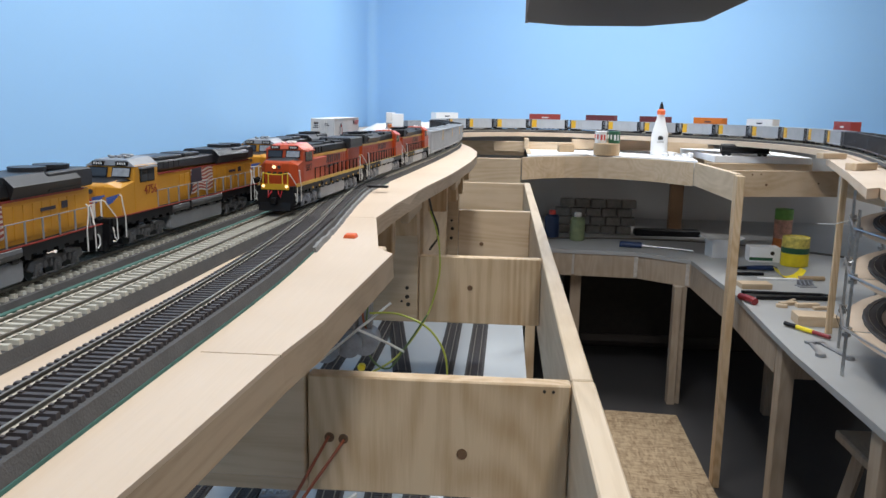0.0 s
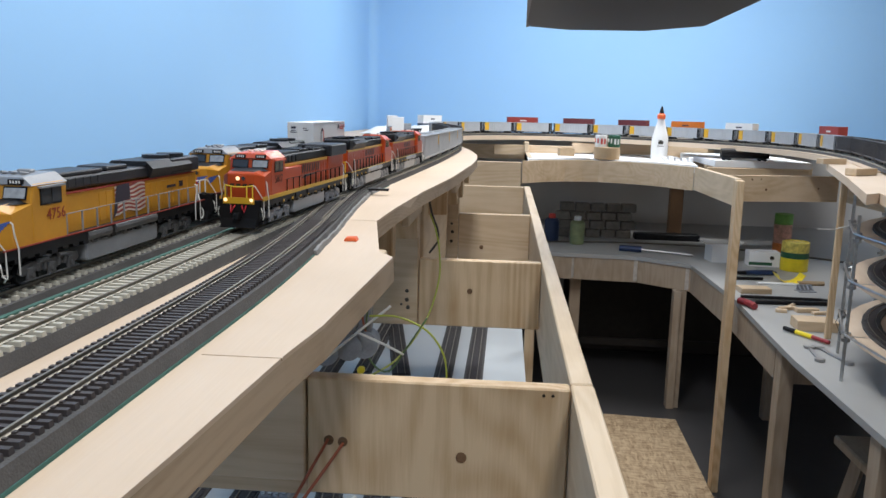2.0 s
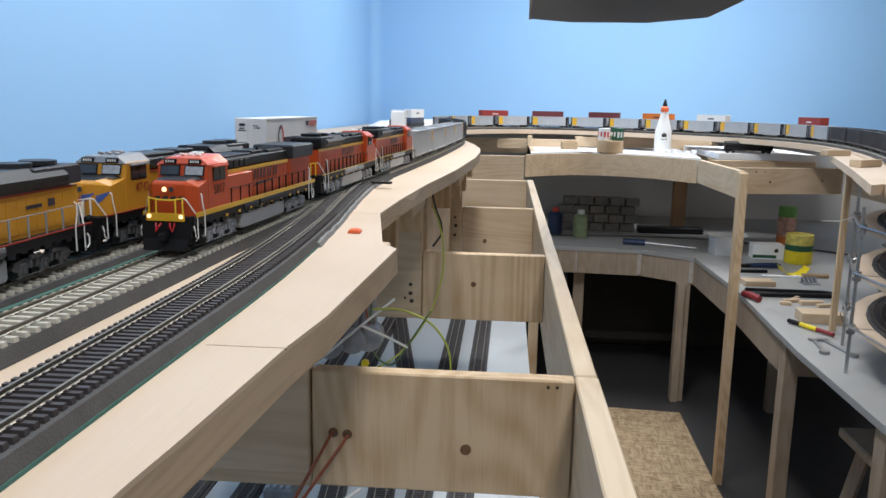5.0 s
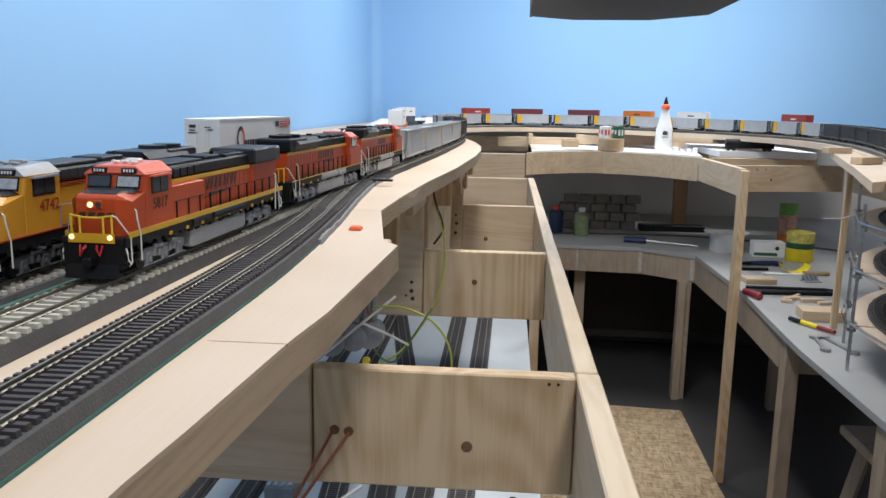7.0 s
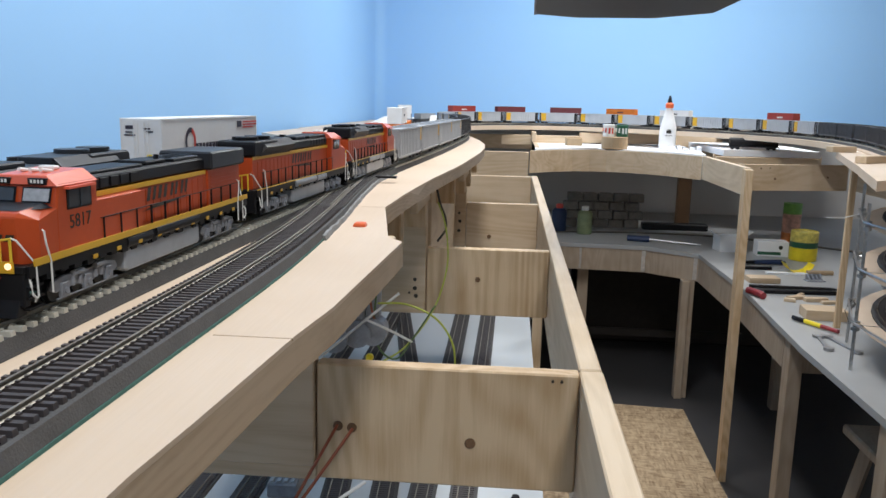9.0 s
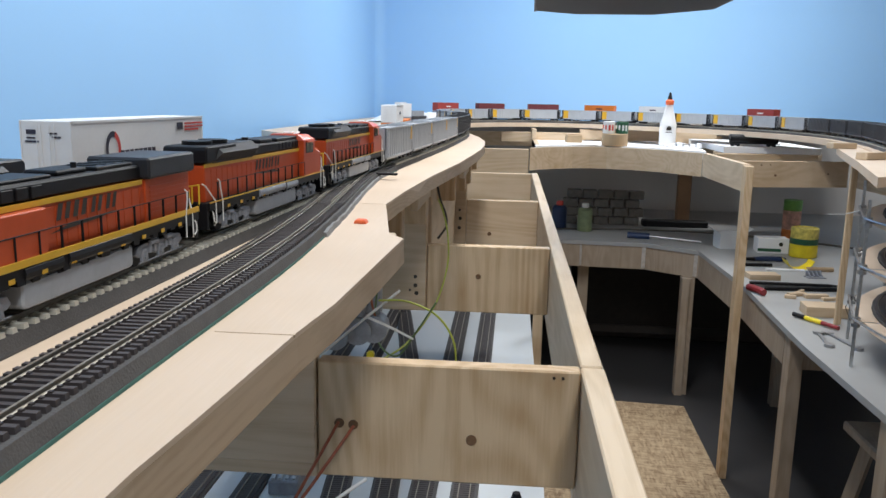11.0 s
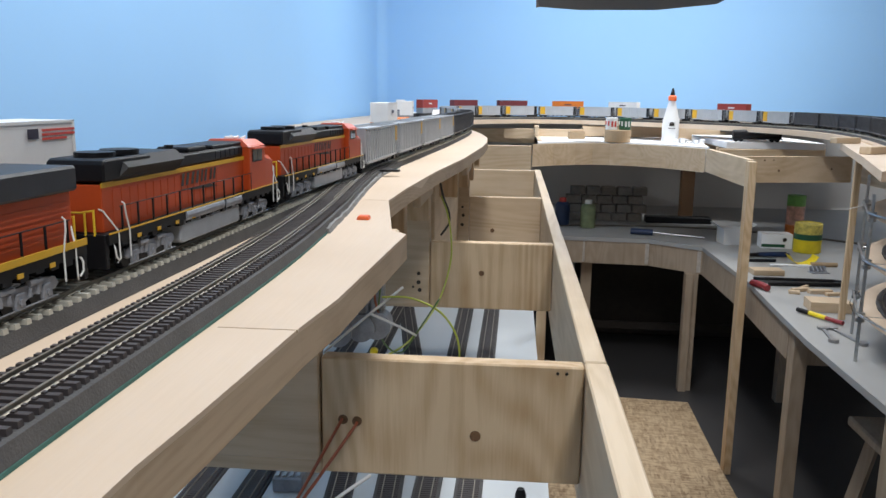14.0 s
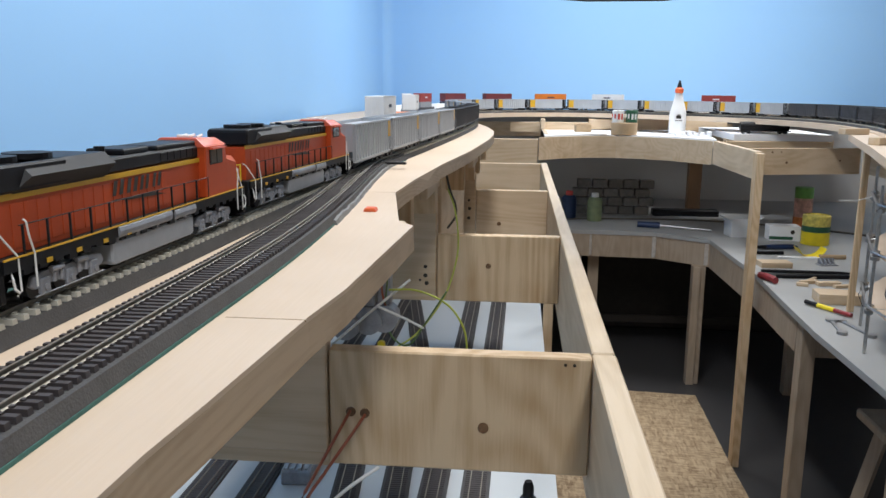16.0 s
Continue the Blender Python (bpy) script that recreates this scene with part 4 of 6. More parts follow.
    bm.faces.new((v[3], v[4], v[5], v[2]))
    bm.faces.new((v[0], v[4], v[3])), bm.faces.new((v[1], v[2], v[5]))
    bmesh.ops.translate(bm, vec=(0, 0, 0.18), verts=bm.verts[:])
    mm_part("antiglare_panel", bm, DARK_GREY if orange else BLACK, nose)
    # headlight and marks on the nose
    bm = bmesh.new()
    box(bm, 118.3, 119.3, -4.4, 4.4, 33.2, 37.6, 0.3)
    hl = mm_part("headlight_housing", bm, ORANGE if orange else UP_YELLOW, nose)
    for y in (-2.2, 2.2):
        bm = bmesh.new()
        tube(bm, [(119, y, 35.4), (119.7, y, 35.4)], 1.55, 12)
        mm_part("headlight", bm, LAMP_GLOW if lit and y < 0 else GLASS_DARK, hl)
    bm = bmesh.new()
    if orange:
        for k in range(4):
            y = -9.5 + k * 5
            v = [bm.verts.new(c) for c in ((118.75, y, 28.6), (118.75, y + 3.6, 28.6), (118.75, y + 4.6, 31.4), (118.75, y + 1.0, 31.4))]
            bm.faces.new(v)
        mm_part("nose_mark", bm, DECAL_BLACK, nose, "black leaning bars in place of a brand")
    else:
        for s in (-1, 1):
            for k in range(4):
                v = [bm.verts.new(c) for c in ((118.75, s * 2.2, 31.7 - k * 1.2), (118.75, s * (11 - k * 1.6), 33.4 - k * 1.2), (118.75, s * (11 - k * 1.6), 32.4 - k * 1.2), (118.75, s * 2.2, 30.6 - k * 1.2))]
                bm.faces.new(v)
        for s in (-1, 1):
            for k in range(4):
                a, b = 0.06, 0.94 - k * 0.14
                q = []
                for u, z in ((a, 31.6 - k * 1.3), (b, 33.4 - k * 1.3), (b, 32.4 - k * 1.3), (a, 30.5 - k * 1.3)):
                    q.append(bm.verts.new((118.0 - 4.9 * u + 0.25, s * (10.9 + 5.4 * u + 0.25), z)))
                bm.faces.new(q)
        mark = mm_part("nose_mark", bm, DECAL_BLUE, nose, "blue wing-shaped mark")
        bm = bmesh.new()
        box(bm, 118.6, 119.0, -2.4, 2.4, 25.5, 30.4, 0.2)
        mm_part("shield", bm, DECAL_RED, mark)
    # number boards
    for s in (-1, 1):
        bm = bmesh.new()
        box(bm, 100.4, 102.2, s * 8.2 - 4.2, s * 8.2 + 4.2, 49.6, 52.4, 0.2)
        nb = mm_part("number_board", bm, BLACK, cab)
        bm = bmesh.new()
        for k in range(4):
            y = s * 8.2 - 2.9 + k * 1.6
            box(bm, 102.15, 102.35, y, y + 1.0, 50.3, 51.8)
        mm_part("number_bars", bm, DECAL_WHITE, nb)
    # the cab sits behind a longer nose
    back = -0.009 if style == "emd" else -0.003
    for ob in set(bpy.data.objects) - made_before:
        if ob.type == "MESH":
            for v in ob.data.vertices:
                v.co.x += back * min(max((0.1175 - v.co.x) / 0.012, 0.0), 1.0)
    # front platform, pilot, plough, lamps
    bm = bmesh.new()
    box(bm, 118, 123.5, -16, 16, 17.0, 19.4, 0.3)
    hull(bm, [(119.5, 5), (123.5, 5), (123.0, 17.2), (119.5, 17.2)], -15.8, 15.8, 0.5)
    hull(bm, [(119.5, 1.6), (127.0, 1.2), (123.2, 8.5), (119.5, 8.5)], -14.0, 14.0, 0.4)
    for s in (-1, 1):
        for k in range(3):
            box(bm, 112, 122, s * 15.4 - 1.4, s * 15.4 + 1.4, 3.6 + k * 4.4, 4.4 + k * 4.4)
    box(bm, 122, 130, -2.4, 2.4, 7.5, 12.5, 0.8)
    mm_part("pilot", bm, BLACK, e)
    bm = bmesh.new()
    hull(bm, [(-123, 5), (-119.5, 5), (-119.5, 19.2), (-123, 19.2)], -15.8, 15.8, 0.4)
    box(bm, -130, -121, -2.4, 2.4, 7.5, 12.5, 0.8)
    mm_part("rear_pilot", bm, BLACK, e)
    if orange:
        bm = bmesh.new()
        box(bm, 123.4, 124.0, -12.4, 12.4, 17.2, 21.5, 0.2)
        mm_part("pilot_panel", bm, YELLOW, e, "yellow panel above the pilot")
        bm = bmesh.new()
        tube(bm, [(124, -6, 16.5), (126, -5.2, 12.8), (125.6, -3.6, 15.4), (124, -2.8, 16.4)], 0.55, 6)
        tube(bm, [(124, 6, 16.5), (126, 5.2, 12.8), (125.6, 3.6, 15.4), (124, 2.8, 16.4)], 0.55, 6)
        mm_part("air_hose", bm, RED_PL, e, "red air hoses")
    for s in (-1, 1):
        bm = bmesh.new()
        tube(bm, [(122.5, s * 10.2, 19.6), (124.6, s * 10.2, 19.6)], 1.35, 12)
        mm_part("ditch_light", bm, LAMP_GLOW if lit else GLASS_DARK, e)
    # tank and trucks
    bm = bmesh.new()
    for s in (-1, 1):
        a, b = sorted((s * 4.0, s * 15.6))
        hull(bm, [(-44, 14.4), (44, 14.4), (44, 4.6), (42, 3.2), (-42, 3.2), (-44, 4.6)], a, b, 0.8)
    mm_part("fuel_tank", bm, tank_m, e)
    for s in (-1, 1):
        bm = bmesh.new()
        tube(bm, [(-40, s * 16.2, 17.2), (14, s * 16.2, 17.2)], 2.1, 10)
        tube(bm, [(18, s * 16.0, 16.8), (44, s * 16.0, 16.8)], 2.0, 10)
        for k in range(5):
            box(bm, -40 + k * 18, -34 + k * 18, s * 14.6 - 1.4, s * 14.6 + 1.4, 13.2, 18.2, 0.4)
        mm_part("air_tank", bm, BLACK if style == "ge" else truck_m, e)
    truck(e, 76, truck_m, (58, 76, 94), 54)
    truck(e, -76, truck_m, (-94, -76, -58), 54)
    # handrails: dark stanchions along the walkway, bright ones at both ends
    for s in (-1, 1):
        bm = bmesh.new()
        tube(bm, [(-110, s * 16.7, 31.2), (66, s * 16.7, 31.2)], 0.28, 5)
        for k in range(12):
            x = -108 + k * 15.6
            tube(bm, [(x, s * 16.7, 19), (x, s * 16.7, 31.4)], 0.6, 5)
        mm_part("side_handrail", bm, BLACK if orange else UP_GREY, e)
        for x, d in ((116, 1), (-112, -1)):
            bm = bmesh.new()
            tube(bm, [(x + d * 6.4, s * 10.8, 30.8), (x + d * 5.0, s * 12.4, 29.6), (x + d * 0.5, s * 17.0, 19.5), (x + d * 0.5, s * 17.3, 8.5), (x + d * 2.0, s * 16.4, 6.5)], 0.45, 6)
            tube(bm, [(x - d * 6, s * 15.8, 33.0), (x - d * 6, s * 17.2, 32.0), (x - d * 6.5, s * 17.4, 27.0), (x - d * 9, s * 17.5, 19.0), (x - d * 9, s * 17.5, 8)], 0.45, 6)
            tube(bm, [(x + d * 4, s * 15.8, 16.5), (x + d * 5, s * 17.4, 14.0), (x + d * 4.5, s * 17.6, 10.0), (x + d * 2, s * 17.4, 8.0)], 0.5, 6)
            mm_part("grab_rail", bm, RAIL_WHITE, e, "white end grab rails")
    for x, d in ((122.8, 1), (-122.6, -1)):
        bm = bmesh.new()
        tube(bm, [(x, -11.2, 30.6), (x, -4, 29.4), (x, 4, 29.4), (x, 11.2, 30.6)], 0.55, 6)
        for y in (-10.8, -6.2, 6.2, 10.8):
            tube(bm, [(x, y, 18.5), (x, y, 30.0)], 0.6, 6)
        mm_part("end_handrail", bm, RAIL_YELLOW if orange else RAIL_WHITE, e, "yellow end handrail" if orange else "white end handrail")
    # side marks
    for s in (-1, 1):
        if orange:
            bm = bmesh.new()
            x0 = -34 if style == "ge" else -36
            y = s * (13.1 if style == "emd" else 13.1)
            for k, w in enumerate((8.6, 9.0, 7.6, 7.8)):
                a = x0 + (3 - k if s > 0 else k) * 13.0
                lean = -2.4 if s > 0 else 2.4
                for u0, u1 in ((0, w * 0.40), (w * 0.70, w * 1.12)):
                    v = [bm.verts.new(c) for c in ((a + u0, y, 32.6), (a + u1, y, 32.6), (a + u1 + lean, y, 39.8), (a + u0 + lean, y, 39.8))]
                    bm.faces.new(v)
            v = [bm.verts.new(c) for c in ((x0 - 2, y, 31.0), (x0 + 40, y, 30.0), (x0 + 54, y, 27.6), (x0 + 14, y, 29.2))]
            bm.faces.new(v)
            mm_part("side_mark", bm, DECAL_BLACK, hood, "dark leaning bars with a swoosh in place of a brand")
        else:
            bm = bmesh.new()
            y = s * 13.0
            for k in range(7):
                pts = [(-34 + j * 3.9, 41.6 - k * 2.6 + 1.0 * math.sin(j * 0.9 + k * 0.4)) for j in range(11)]
                for (xa, za), (xb, zb) in zip(pts, pts[1:]):
                    v = [bm.verts.new(c) for c in ((xa, y, za), (xb, y, zb), (xb, y, zb - 1.3), (xa, y, za - 1.3))]
                    bm.faces.new(v)
            flag = mm_part("flag_stripes", bm, FLAG_RED, hood, "waving flag with red and white stripes")
            bm = bmesh.new()
            for k in range(7):
                pts = [(-34 + j * 3.9, 40.3 - k * 2.6 + 1.0 * math.sin(j * 0.9 + k * 0.4)) for j in range(11)]
                for (xa, za), (xb, zb) in zip(pts, pts[1:]):
                    v = [bm.verts.new(c) for c in ((xa, y, za), (xb, y, zb), (xb, y, zb - 1.3), (xa, y, za - 1.3))]
                    bm.faces.new(v)
            mm_part("white_stripes", bm, FLAG_WHITE, flag)
            bm = bmesh.new()
            a, b = ((3, -13) if s > 0 else (-32, -18))
            v = [bm.verts.new(c) for c in ((a, y + s * 0.12, 41.2), (b, y + s * 0.12, 42.0), (b - 1, y + s * 0.12, 31.4), (a, y + s * 0.12, 30.5))]
            bm.faces.new(v)
            if s > 0:
                v = [bm.verts.new(c) for c in ((3, y + 0.1, 40), (0, y + 0.1, 40), (3, y + 0.1, 25), (8, y + 0.1, 21))]
                bm.faces.new(v)
            mm_part("flag_field", bm, DECAL_NAVY, flag)
            bm = bmesh.new()
            box(bm, -92, -86, y - 0.1, y + 0.1, 33, 37)
            box(bm, -80, -66, y - 0.1, y + 0.1, 33.6, 35.4)
            mm_part("side_badge", bm, DECAL_NAVY, hood)
        if number:
            m = Matrix.Translation((0.0830 if style == "ge" else 0.073, s * 0.0171, 0.0352)) @ Euler((math.pi / 2, 0, math.pi if s > 0 else 0)).to_matrix().to_4x4()
            lettering("road_number", number, 0.0086, DECAL_BLACK if orange else UP_RED, cab, m)
    if style == "ge":
        for s in (-1, 1):
            bm = bmesh.new()
            for k in range(7):
                box(bm, -114, -68, s * 13.9 - 0.15, s * 13.9 + 0.15, 24 + k * 2.3, 25.0 + k * 2.3)
            mm_part("grille", bm, body_m, hood)
    RIDE["lift"] = 0.0
    return e


def hopper_parts(e, dark, flip):
    mat = HOPPER_DARK if dark else HOPPER
    L, W, H = 86, 17.6, 47.5
    key = ("hopper", dark, flip)
    if key not in SHARED:
        out = []
        bm = bmesh.new()
        for s in (-1, 1):
            a, b = sorted((s * (W - 1.0), s * W))
            hull(bm, [(-L, 10), (-L + 8, 8), (L - 8, 8), (L, 10), (L, H), (-L, H)], a, b)
            a, b = sorted((s * (W - 0.4), s * (W + 1.3)))
            box(bm, -L, L, a, b, H - 2.2, H, 0.2)
            box(bm, -L, L, a, b, 9.0, 11.4, 0.2)
            for k in range(15):
                x = -L + 3 + k * (2 * L - 6) / 14
                box(bm, x - 0.9, x + 0.9, a, b, 11, H - 2, 0.2)
        for d in (-1, 1):
            a, b = sorted((d * (L - 1), d * L))
            box(bm, a, b, -W, W, 20, H)
            hull(bm, [(d * L, 20), (d * (L - 18), 8), (d * (L - 19), 8), (d * (L - 1.5), 21)], -W + 1, W - 1)
            for k in range(6):
                box(bm, min(d * L, d * (L + 1)), max(d * L, d * (L + 1)), -W + 1 + k * 6.4, -W + 2 + k * 6.4, 20, H)
        box(bm, -L + 2, L - 2, -W + 1, W - 1, 12, 13)
        for x in (-30, -10, 10, 30):
            hull(bm, [(x - 9, 12), (x + 9, 12), (x + 4, 5), (x - 4, 5)], -12, 12, 0.4)
        out.append(("body", bm, mat))
        bm = bmesh.new()
        box(bm, -L + 1, L - 1, -W + 1, W - 1, H - 5.0, H - 3.4)
        out.append(("coal_load" if dark else "floor_panel", bm, COAL if dark else HOPPER))
        bm = bmesh.new()
        box(bm, -L - 6, L + 6, -3, 3, 8.0, 12.5, 0.5)
        for d in (-1, 1):
            box(bm, d * 64 - 17, d * 64 + 17, -13.0, -10.8, 4.5, 9.5, 1.0)
            box(bm, d * 64 - 17, d * 64 + 17, 10.8, 13.0, 4.5, 9.5, 1.0)
            box(bm, d * 64 - 5, d * 64 + 5, -13.4, 13.4, 4.0, 11.0, 1.0)
            a, b = sorted((d * (L + 4), d * (L + 8.5)))
            box(bm, a, b, -2, 2, 7.5, 11.5, 0.6)
        out.append(("underframe", bm, BLACK))
        for d in (-1, 1):
            for s in (-1, 1):
                bm = bmesh.new()
                for k in range(7):
                    z = 13 + k * 4.6
                    tube(bm, [(d * (L - 1), s * (W + 2.2), z), (d * (L - 9), s * (W + 2.2), z)], 0.35, 5)
                tube(bm, [(d * (L - 0.6), s * (W + 2.2), 10), (d * (L - 0.6), s * (W + 2.2), 43)], 0.4, 5)
                out.append(("ladder", bm, mat))
        if not dark:
            d = 1 if flip else -1
            for s in (-1, 1):
                bm = bmesh.new()
                a, b = sorted((s * (W - 0.1), s * (W + 1.5)))
                a2, b2 = sorted((d * (L - (8 if flip else 1)), d * (L - (30 if flip else 13))))
                box(bm, a2, b2, a, b, 27.0 if not flip else 12.0, H - 2.4)
                out.append(("end_panel", bm, YELLOW))
                if flip:
                    # black ends: dark paint and the shadowed gaps between cars in one colour
                    for d2 in (-1, 1):
                        bm = bmesh.new()
                        a2, b2 = sorted((d2 * (L - (7.5 if d2 == d else 16)), d2 * (L + 0.3)))
                        box(bm, a2, b2, a, b, 9.0, H - 1.0)
                        out.append(("shaded_end", bm, BLACK))
        made = []
        for n, bm, m in out:
            bmesh.ops.transform(bm, matrix=MM, verts=bm.verts[:])
            made.append((n, mesh_of(n, bm, m)))
        SHARED[key] = made
    for n, me in SHARED[key]:
        ob = new(n, me)
        ob.parent = e
        if n == "end_panel":
            ob["label"] = "yellow end panel"
    wheel_parts(e, (-74, -54, 54, 74), 5.2)


def hopper(dark, flip):
    e = thing("hopper_car", "dark ribbed coal hopper car" if dark else "silver ribbed coal hopper car with a yellow end panel", "hopper car", group="coal train")
    hopper_parts(e, dark, flip)
    return e


def container(parent_name, length, z0, mat, label, marks=None):
    """A ribbed freight container, resting at z0."""
    c = thing(parent_name, label, "container", group="containers")
    L, W, H = length / 2, 14.6, 33.2
    bm = bmesh.new()
    box(bm, -L, L, -W, W, z0, z0 + H, 0.4)
    mm_part("shell", bm, mat, c)
    bm = bmesh.new()
    for s in (-1, 1):
        n = int(length / 4)
        for k in range(0 if marks == "banner" else n):
            x = -L + 3 + k * (length - 6) / (n - 1)
            a, b = sorted((s * W, s * (W + 0.25)))
            box(bm, x - 0.8, x + 0.8, a, b, z0 + 2, z0 + H - 2)
        a, b = sorted((s * (W - 0.2), s * (W + 0.45)))
        box(bm, -L, L, a, b, z0, z0 + 1.6)
        box(bm, -L, L, a, b, z0 + H - 1.4, z0 + H + 0.1)
        for d in (-1, 1):
            a2, b2 = sorted((d * (L - 1.6), d * (L + 0.35)))
            box(bm, a2, b2, a, b, z0, z0 + H)
    mm_part("corrugation", bm, mat, c)
    bm = bmesh.new()
    for y in (-5, -2.5, 2.5, 5):
        tube(bm, [(L + 0.5, y, z0 + 2), (L + 0.5, y, z0 + H - 2)], 0.35, 5)
    mm_part("locking_bar", bm, mat, c)
    if marks == "banner":
        for s in (-1, 1):
            y = s * (W + 0.5)
            bm = bmesh.new()
            arc = []
            for k in range(15):
                a = math.radians(-35 + k * 250 / 14)
                arc.append((a, 8.5, 5.6))
            cx = 42 * (1 if s > 0 else -1)
            def ringpart(lo, hi):
                b2 = bmesh.new()
                for (a0, ro, ri), (a1, _, _) in zip(arc[lo:hi], arc[lo + 1:hi + 1]):
                    v = [b2.verts.new(c2) for c2 in ((cx + ro * 1.0 * math.cos(a0), y, z0 + 16 + 1.25 * ro * math.sin(a0)), (cx + ro * math.cos(a1), y, z0 + 16 + 1.25 * ro * math.sin(a1)),
                                                    (cx + ri * math.cos(a1), y, z0 + 16 + 1.25 * ri * math.sin(a1)), (cx + ri * math.cos(a0), y, z0 + 16 + 1.25 * ri * math.sin(a0)))]
                    b2.faces.new(v)
                return b2
            bm.free()
            lo, hi = ((0, 6), (6, 14)) if s < 0 else ((8, 14), (0, 8))
            mm_part("red_arch", ringpart(*lo), DECAL_RED, c, "red half of an arch mark")
            mm_part("black_arch", ringpart(*hi), DECAL_NAVY, c, "black half of an arch mark")
            bm = bmesh.new()
            for k in range(8):
                a = cx - s * (8 + k * 5.6)
                a, b = sorted((a, a - s * 4.3))
                box(bm, a, b, y - 0.1, y + 0.1, z0 + 8.6, z0 + 14.6)
            mm_part("name_bars", bm, DECAL_NAVY, c, "dark bars in place of a name")
            bm = bmesh.new()
            for k, w in enumerate((30, 30, 22)):
                a, b = sorted((-s * 54, -s * (54 + w)))
                box(bm, a, b, y - 0.1, y + 0.1, z0 + 28.0 - k * 2.2, z0 + 29.2 - k * 2.2)
            mm_part("stripe_mark", bm, DECAL_RED, c)
            bm = bmesh.new()
            a, b = sorted((-s * 42, -s * 51))
            box(bm, a, b, y - 0.1, y + 0.1, z0 + 24.5, z0 + 29.5)
            mm_part("code_bars", bm, DECAL_NAVY, c)
        bm = bmesh.new()
        for k, (y0, y1, z) in enumerate(((-11, -5, 26), (-11, -6, 23.5), (2, 7, 26), (4, 9, 24), (-12, -4, 21.5))):
            box(bm, L + 0.4, L + 0.7, y0, y1, z0 + z, z0 + z + (2.4 if k == 0 else 0.9))
        mm_part("end_print", bm, DECAL_NAVY, c)
        bm = bmesh.new()
        box(bm, L + 0.4, L + 0.7, 4, 7.5, z0 + 6, z0 + 9)
        mm_part("end_sticker", bm, YELLOW_PL, c, "small yellow sticker")
    elif marks:
        for s in (-1, 1):
            y = s * (W + 0.5)
            bm = bmesh.new()
            box(bm, -16, 15, y - 0.1, y + 0.1, z0 + 15, z0 + 20)
            mm_part("name_bar", bm, marks, c)
    return c


def well_car():
    e = thing("well_car", "dark grey articulated well car for stacked containers", "well car", group="container train")
    if "well" not in SHARED:
        out = []
        bm = bmesh.new()
        for s in (-1, 1):
            a, b = sorted((s * 15.4, s * 16.6))
            hull(bm, [(-100, 14), (-96, 4.5), (96, 4.5), (100, 14), (100, 16.5), (-100, 16.5)], a, b, 0.3)
            for k in range(14):
                x = -91 + k * 14
                a2, b2 = sorted((s * 16.4, s * 17.3))
                box(bm, x - 0.8, x + 0.8, a2, b2, 5, 16)
        box(bm, -97, 97, -15.5, 15.5, 3.0, 3.8)
        for d in (-1, 1):
            a, b = sorted((d * 98, d * 128))
            box(bm, a, b, -9, 9, 11, 15.5, 0.8)
            a, b = sorted((d * 98, d * 104))
            box(bm, a, b, -16.4, 16.4, 9, 16.5, 0.6)
        out.append(("well", bm, DARK_GREY))
        bm = bmesh.new()
        for d in (-1, 1):
            for y in (-12, 12):
                box(bm, d * 114 - 15, d * 114 + 15, y - 1.2, y + 1.2, 4.5, 9.5, 1.0)
            a, b = sorted((d * 126, d * 133))
            box(bm, a, b, -2, 2, 7.5, 11.5, 0.6)
        out.append(("truck_frame", bm, BLACK))
        made = []
        for n, bm, m in out:
            bmesh.ops.transform(bm, matrix=MM, verts=bm.verts[:])
            made.append((n, mesh_of(n, bm, m)))
        SHARED["well"] = made
    for n, me in SHARED["well"]:
        new(n, me).parent = e
    wheel_parts(e, (-124, -104, 104, 124), 4.8)
    return e


MOVERS = []  # thing, line, mark at the start, half wheelbase, turned about


